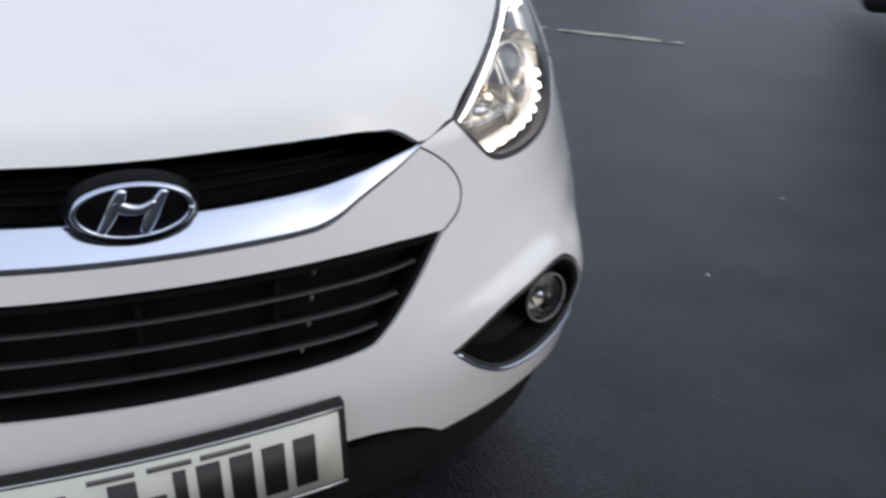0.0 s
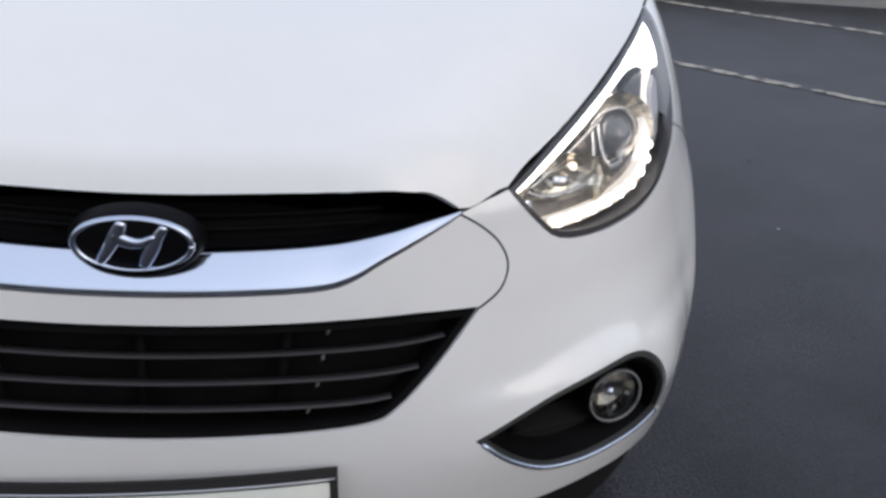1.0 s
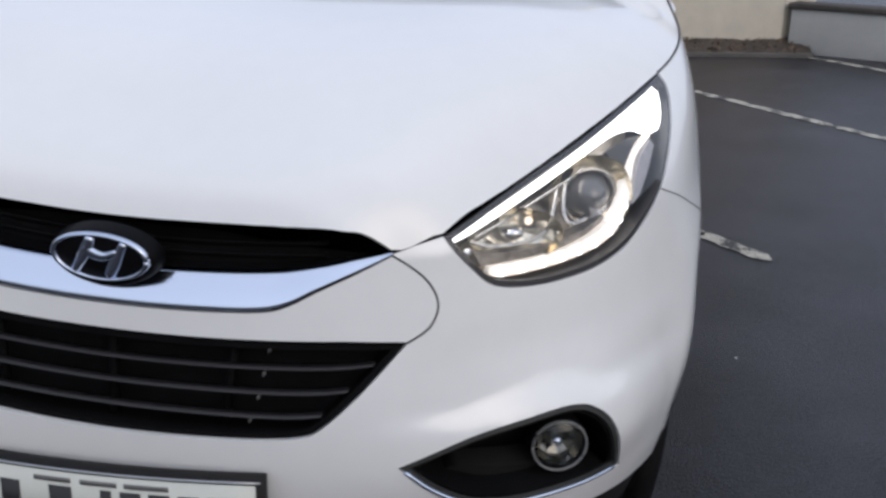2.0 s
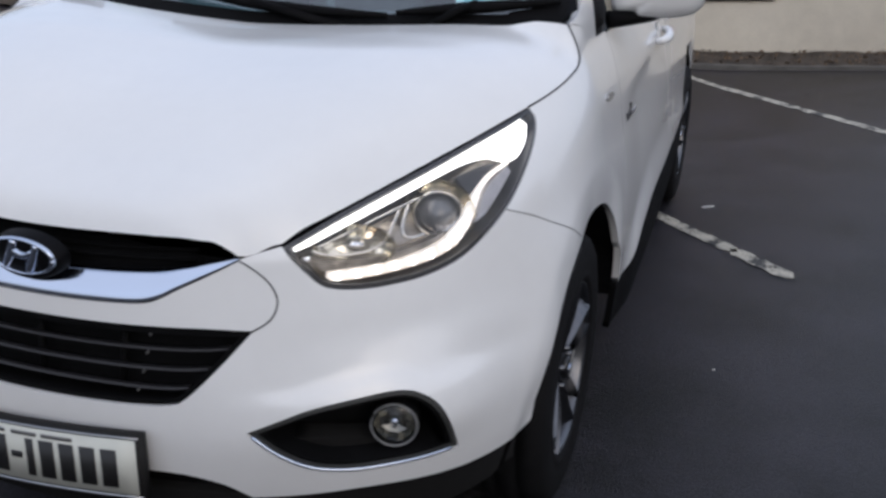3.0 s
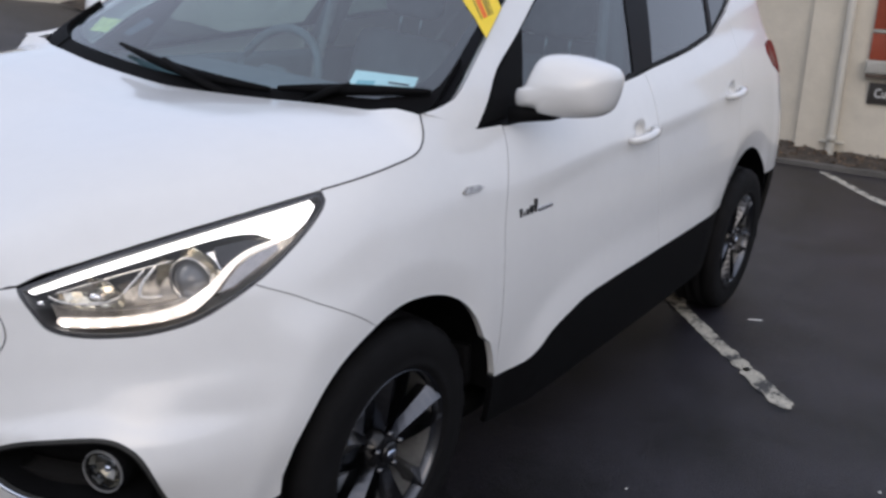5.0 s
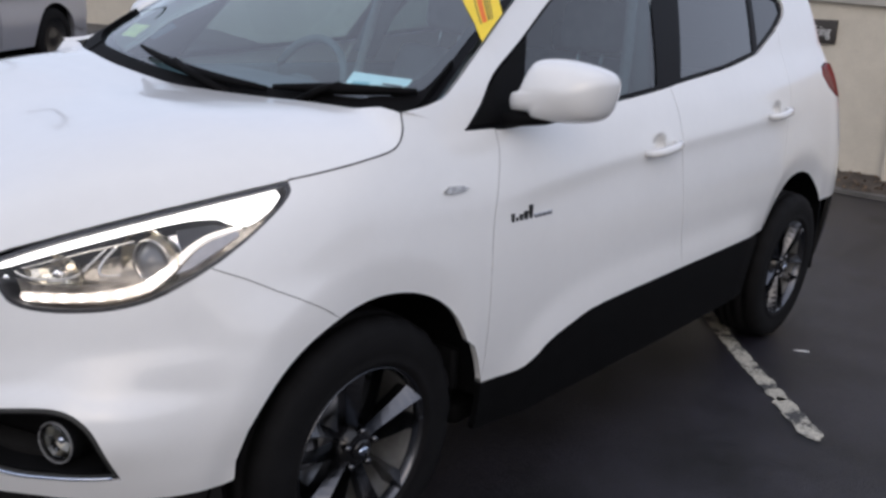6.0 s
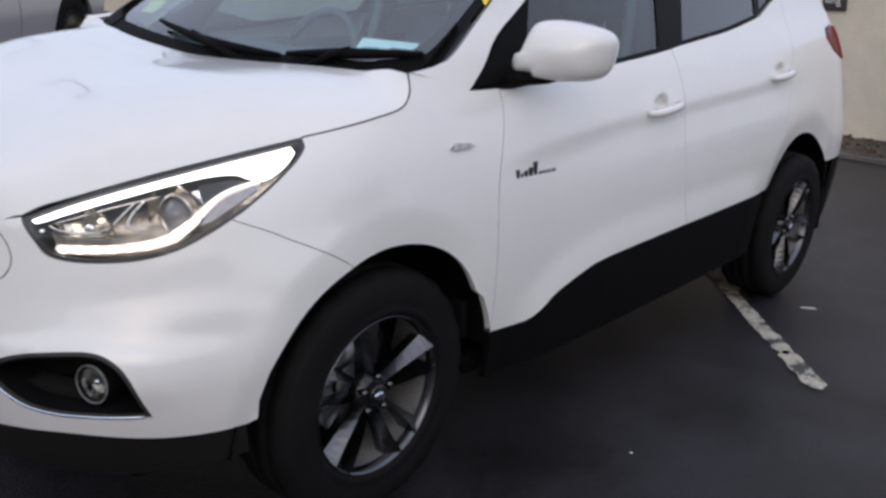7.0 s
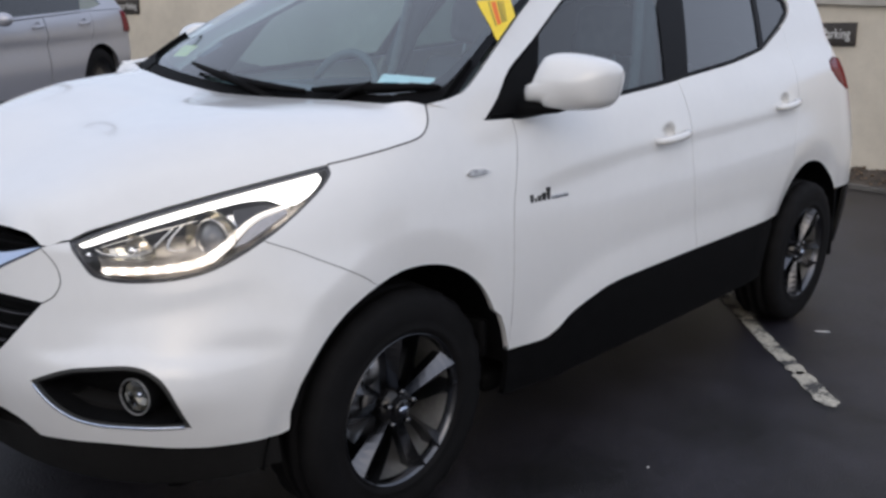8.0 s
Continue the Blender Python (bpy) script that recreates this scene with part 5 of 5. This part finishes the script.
strip("wall_north", [(x, wall_y(x)) for x in (-16, -8, -4, 0.0)], -0.2, 1.52, 0.25, RENDER, "cream rendered boundary wall", "wall")
strip("wall_coping", [(x, wall_y(x) - 0.05) for x in (-16, -8, -4, -0.02)], 1.52, 1.60, 0.36, COPING, "weathered stone coping on the boundary wall", "coping")
strip("wall_east", [(0.0, wall_y(0) - 0.06), (1.2, wall_y(1.2) - 0.06), (2.36, wall_y(2.36) - 0.06)], -0.2, 2.2, 0.3, RENDER, "cream rendered building wall", "wall")
strip("wall_corner", [(2.36, wall_y(2.36) - 0.061), (2.75, wall_y(2.36) + 0.5), (2.9, 11.0)], -0.2, 2.2, 0.3, RENDER, "cream rendered return wall", "wall")
strip("kerb", [(x, 7.522 + (0.202 if x > 0 else 0.07) * x) for x in (-16, -4, 0, 1.2, 2.6)], -0.1, 0.035, 0.10, KERB, "low stone kerb along the tarmac", "kerb")
rnd = random.Random(5)
bm = bmesh.new()
cols = []
for i in range(140):
    x = -9 + 11.6 * i / 139
    y0 = 7.522 + (0.202 if x > 0 else 0.07) * x + 0.06
    y1 = wall_y(x) + 0.02
    g = ground_z(x, y0)
    cols.append([bm.verts.new((x, y0 + (y1 - y0) * t, g + z + rnd.uniform(-0.008, 0.014))) for t, z in ((0, 0.03), (0.25, 0.055), (0.5, 0.08), (0.75, 0.10), (1.0, 0.125))])
for p, q in zip(cols, cols[1:]):
    for k in range(4):
        bm.faces.new((p[k], q[k], q[k + 1], p[k + 1]))
tagged(part("litter_bank", bm, DIRT), "bank of dirt and dead leaves at the foot of the wall", "dirt", kind="stuff")
bm = bmesh.new()
for _ in range(900):
    x = rnd.uniform(-3.0, 2.6)
    t = rnd.random()
    y0, y1 = 7.58 + (0.202 if x > 0 else 0.07) * x, wall_y(x)
    m = pose(x, y0 + (y1 - y0) * t, ground_z(x, y0) + 0.045 + 0.09 * t, rnd.uniform(-50, 50), rnd.uniform(-50, 50), rnd.uniform(0, 360))
    w = rnd.uniform(0.01, 0.028)
    v = [bm.verts.new(m @ Vector(c)) for c in ((-w, 0, 0), (0, -w * 0.6, 0.003), (w, 0, 0), (0, w * 0.6, 0.003))]
    bm.faces.new(v)
tagged(part("dead_leaves", bm, material("dead_leaf", (0.16, 0.11, 0.07), 0.9, vary=0.6, scale=30)), "scattered brown dead leaves", "leaves", kind="stuff")


# ---- wall fittings ----
def sign(at, turn, width, height, words, name="wall_sign"):
    s = thing(name, "dark brown sign with white words fixed to the cream wall", "sign", at, turn, group="customer parking signs")
    part("board", box(-width / 2, width / 2, -0.012, 0.012, -height / 2, height / 2, 0.003), SIGN, s)
    c = bpy.data.curves.new("letters", "FONT")
    c.body, c.size, c.extrude, c.align_x, c.align_y = words, height * 0.62, 0.001, "CENTER", "CENTER"
    t = new("letters", c)
    dg = bpy.context.evaluated_depsgraph_get()
    me = bpy.data.meshes.new_from_object(t.evaluated_get(dg))
    bpy.data.objects.remove(t)
    me.transform(Matrix.Translation((0, -0.0145, 0)) @ Matrix.Rotation(radians(90), 4, "X"))
    w = max(v.co.x for v in me.vertices) - min(v.co.x for v in me.vertices)
    me.transform(Matrix.Diagonal((width * 0.86 / w, 1, 1, 1)))
    me.materials.clear()
    me.materials.append(LETTER)
    part("letters", me, LETTER, s, "white lettering")
    return s


slope = math.degrees(math.atan(0.202))
sign((0.86, wall_y(0.86) - 0.075, 0.655), slope, 0.70, 0.175, "Customer Parking")
sign((-0.90, wall_y(-0.90) - 0.015, 1.345), math.degrees(math.atan(0.06)), 0.70, 0.20, "Customer Parking")
sign((-11.44, wall_y(-11.44) - 0.015, 1.72), math.degrees(math.atan(0.06)), 0.75, 0.22, "Customer Parking")
pipe = thing("downpipe", "cream painted downpipe with a bracket on the wall", "pipe")
px, py = 0.30, wall_y(0.30) - 0.115
CREAM = material("cream_paint", (0.50, 0.47, 0.40), 0.6, vary=0.1, scale=6)
part("pipe", tube([(px, py, 3.4), (px, py, 0.12), (px - 0.005, py - 0.01, 0.08)], 0.034, 12), CREAM, pipe)
part("bracket", box(px - 0.10, px + 0.10, py - 0.005, py + 0.05, 0.205, 0.225, 0.004), CREAM, pipe)
part("collar", lathe([(0.035, 0), (0.043, 0.005), (0.043, 0.055), (0.035, 0.06)], 16, "z", m=Matrix.Translation((px, py, 0.22))), CREAM, pipe)
ledge = thing("window_sill", "cream stone sill with a dark underside below a red board", "window sill", (0.46, wall_y(0.46) - 0.06, 0), slope)
part("sill", box(0.0, 1.15, -0.10, 0.02, 0.82, 0.93, 0.01), COPING, ledge)
# dark brown strip right under the sill
part("underside", box(0.01, 1.14, -0.09, 0.02, 0.785, 0.818, 0.004), material("underside_brown", (0.12, 0.09, 0.07), 0.9, vary=0.3, scale=10), ledge)
board = thing("red_board", "dark red painted board above the sill", "panel", (0.46, wall_y(0.46) - 0.06, 0), slope)
part("lower_board", box(0.02, 1.13, -0.035, 0.0, 0.932, 1.15, 0.004), RED_PAINT, board)
part("moulding", box(0.02, 1.13, -0.05, 0.0, 1.155, 1.18, 0.004), COPING, board, "pale moulding")
part("upper_board", box(0.02, 1.13, -0.035, 0.0, 1.185, 2.2, 0.004), RED_PAINT, board)
planter = thing("low_wall", "low grey rendered wall with a dark coping", "wall", (2.42, 8.36, 0), -26, kind="structure")
part("body", box(0, 3.2, 0, 0.25, -0.1, 0.40, 0.012), GREY_WALL, planter)
part("coping", box(-0.03, 3.23, -0.03, 0.28, 0.40, 0.45, 0.01), material("dark_coping", (0.07, 0.062, 0.055), 0.9, vary=0.4, scale=8), planter)

# hedge of dark leaves that shows over the coping
LEAF = material("hedge_leaf", (0.035, 0.055, 0.022), 0.7, vary=0.5, scale=12)
bm = bmesh.new()
for _ in range(9000):
    x = rnd.uniform(-14, -0.2)
    y = wall_y(x) + rnd.uniform(0.5, 1.2)
    z = rnd.uniform(0.3, 2.1 + 0.15 * math.sin(x * 1.7) + 0.1 * math.sin(x * 4.1)) + ground_z(x, y)
    m = pose(x, y, z, rnd.uniform(0, 360), rnd.uniform(0, 360), rnd.uniform(0, 360))
    w = rnd.uniform(0.03, 0.07)
    bm.faces.new([bm.verts.new(m @ Vector(c)) for c in ((-w, 0, 0), (0, -w * 0.5, 0.01), (w, 0, 0), (0, w * 0.5, 0.01))])
tagged(part("hedge", bm, LEAF), "dark green hedge behind the boundary wall", "hedge", kind="stuff")
# near-black sheet behind the leaves, coloured as the shade deep in the hedge
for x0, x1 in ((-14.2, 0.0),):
    strip("hedge_core", [(x0, wall_y(x0) + 0.8), (x1, wall_y(x1) + 0.8)], -0.1, 1.9, 0.3, material("hedge_shade", (0.012, 0.018, 0.009), 1.0, vary=0.4, scale=8), "near-black sheet in place of the shade inside the hedge", "hedge")


# ---- the silver car ----


def hatch(y, z):
    """Flank of the silver car: y from its rear axle, forwards negative."""
    w = curve((0.2, 0.80), (0.45, 0.83), (0.7, 0.84), (0.9, 0.82), (1.0, 0.79), (1.4, 0.60))
    return [w(z) - 0.03 * smooth(0.1, 0.7, y) - 0.028 * smooth(0.0, 0.03, 0.78 - z) * (1 - smooth(0.05, 0.3, 0.78 - z)), y, z]


def round_arch(yc, r, a0, a1, n=12):
    return [(yc - r * math.cos(radians(a0 + (a1 - a0) * i / n)), 0.31 + r * math.sin(radians(a0 + (a1 - a0) * i / n))) for i in range(n + 1)]


side_doors = {"front_door": [(-1.95, 0.25), (-0.95, 0.25), (-0.95, 0.99), (-2.0, 0.95)],
              "rear_door": [(-0.94, 0.25), (-0.40, 0.25)] + round_arch(0, 0.36, 15, 60, 5) + [(-0.12, 0.85), (-0.10, 1.02), (-0.94, 0.99)],
              "rear_wing": round_arch(0, 0.36, 60, 165, 8) + [(0.60, 0.35), (0.66, 0.75), (0.60, 1.02), (-0.10, 1.02), (-0.12, 0.85)],
              "front_wing": [(-2.85, 0.40)] + round_arch(-2.5, 0.36, 20, 165, 8) + [(-1.97, 0.25), (-2.01, 0.95), (-3.1, 0.82), (-3.15, 0.55)]}


def hatchback(name, label, paint, place):
    car_root = thing(name, label, "car")
    car_root.matrix_basis = place
    for name, loop in side_doors.items():
        for side in (1, -1):
            p = panel(name, loop, hatch, paint, car_root, side=side, k=1.0, step=0.07)
            if name.endswith("door") and side == 1:
                y = -1.08 if name == "front_door" else -0.28
                x = hatch(y, 0.9)[0]
                part("door_handle", tube([(x - 0.002, y - 0.09, 0.895), (x + 0.03, y - 0.06, 0.90), (x + 0.03, y + 0.06, 0.905), (x - 0.002, y + 0.09, 0.905)], 0.014, 8), paint, p)
                part("handle_cup", lathe([(0.001, -0.01), (0.03, -0.006), (0.045, 0.002)], 16, "x", m=Matrix.Translation((x, y, 0.91))), paint, p)
    for side in (1, -1):
        panel("side_window", [(-1.9, 0.99), (-0.08, 1.04), (0.2, 1.09), (-0.1, 1.35), (-1.2, 1.37)], hatch, TINT, car_root, "dark side glass", side=side, k=1.0, step=0.12, rim=0)
        panel("cabin_frame", [(-2.0, 0.96), (-0.09, 1.025), (0.6, 1.025), (0.35, 1.40), (-0.2, 1.44), (-1.3, 1.43)], hatch, paint, car_root, side=side, k=1.0, step=0.1, holes=[[(-1.88, 0.995), (-0.08, 1.045), (0.18, 1.09), (-0.1, 1.34), (-1.2, 1.36)]])
        panel("tail_lamp", [(0.50, 0.78), (0.655, 0.76), (0.62, 1.0), (0.52, 1.01)], hatch, RED_LENS, car_root, "red tail lamp", side=side, k=1.0, off=0.006, step=0.06)
    part("roof", box(-0.58, 0.58, -1.25, 0.36, 1.41, 1.47, 0.03, seg=3), paint, car_root)
    part("tail", box(-0.78, 0.78, 0.45, 0.70, 0.20, 1.02, 0.08, seg=4), paint, car_root)
    part("bonnet", box(-0.76, 0.76, -3.15, -2.0, 0.70, 0.90, 0.08, seg=3), paint, car_root)
    part("cabin", box(-0.5, 0.5, -1.5, 0.2, 0.9, 1.32, 0.05), BLACK, car_root, "dark cabin seen through the glass")
    part("chassis", box(-0.72, 0.72, -3.0, 0.4, 0.22, 0.92, 0.04), BLACK, car_root)
    part("screen", panel_mesh("screen", [(-0.95, 0.0), (0.95, 0.0), (0.95, 1.0), (-0.95, 1.0)], lambda u, v: [(0.74 - 0.16 * v) * u, -2.05 + 0.80 * v + 0.1 * u * u, 0.92 + 0.50 * v], TINT, k=0.7, step=0.2, rim=0), TINT, car_root, "windscreen glass")
    bm = bmesh.new()
    bmesh.ops.create_uvsphere(bm, u_segments=20, v_segments=12, radius=1)
    for v in bm.verts:
        v.co = (0.92 + 0.10 * v.co.x, -1.72 + 0.07 * v.co.y, 1.0 + 0.065 * v.co.z)
    part("mirror", bm, paint, car_root)
    for x, y in ((0.80, 0.0), (0.80, -2.5), (-0.80, 0.0), (-0.80, -2.5)):
        w = new("wheel")
        w.parent = car_root
        w.matrix_basis = pose(x, y, 0.31, 0, 0, 0 if x > 0 else 180)
        part("tyre", lathe([(0.20, -0.19), (0.29, -0.19), (0.31, -0.16), (0.31, -0.03), (0.29, 0.0), (0.21, 0.0)], 40), RUBBER, w)
        part("rim", lathe([(0.21, -0.01), (0.195, -0.015), (0.17, -0.04), (0.06, -0.03), (0.001, -0.02)], 32), ALLOY, w)
    return car_root


hatchback("silver_car", "silver hatchback parked with its rear to the boundary wall", SILVER, Matrix.Translation((-8.27, 4.32, 0.53)) @ pose(0, 0, 0, 0, 0, 29) @ pose(0, 0, 0, math.degrees(0.06)))
hatchback("dark_car", "dark hatchback parked on the open tarmac", material("dark_paint", (0.012, 0.012, 0.014), 0.3, coat_weight=0.6), Matrix.Translation((5.06, 3.14, 0.0)) @ pose(0, 0, 0, 0, 0, 49.5))

# street lamp beyond the wall, seen as a reflection in the hood
lamp_post = thing("street_lamp", "grey steel street lamp beyond the boundary wall", "street lamp", (-19.0, 8.9, ground_z(-19, 8.9)))
POST = material("galvanised_steel", (0.16, 0.16, 0.165), 0.5, 0.6, vary=0.2, scale=3)
part("pole", tube([(0, 0, -0.1), (0, 0, 1.0), (0, 0, 4.0), (0, 0, 7.4)], [0.11, 0.11, 0.09, 0.07], 12), POST, lamp_post)
part("arm", tube([(0, 0, 7.2), (0.1, -0.2, 7.5), (0.5, -0.7, 7.7), (1.0, -1.3, 7.75)], 0.05, 10), POST, lamp_post)
bm = box(-0.12, 0.12, -0.34, 0.34, -0.05, 0.05, 0.04, seg=3)
bmesh.ops.transform(bm, matrix=pose(1.2, -1.5, 7.72, 0, 0, 38), verts=bm.verts)
part("lamp_head", bm, POST, lamp_post)

# plain walls added behind the camera to dim and warm the low sky light
for name, pts in (("wall_south", [(24.5, -9.0), (2, -9.5), (-14, -9.0)]), ("wall_west", [(-15, -9.0), (-15.5, 0), (-15, 7.0)]), ("wall_side", [(24, 14), (24.5, 2), (24.9, -9.0)])):
    strip(name, pts, -0.5, 2.8, 0.3, RENDER, "plain cream wall added to dim and warm the low sky light", "wall")
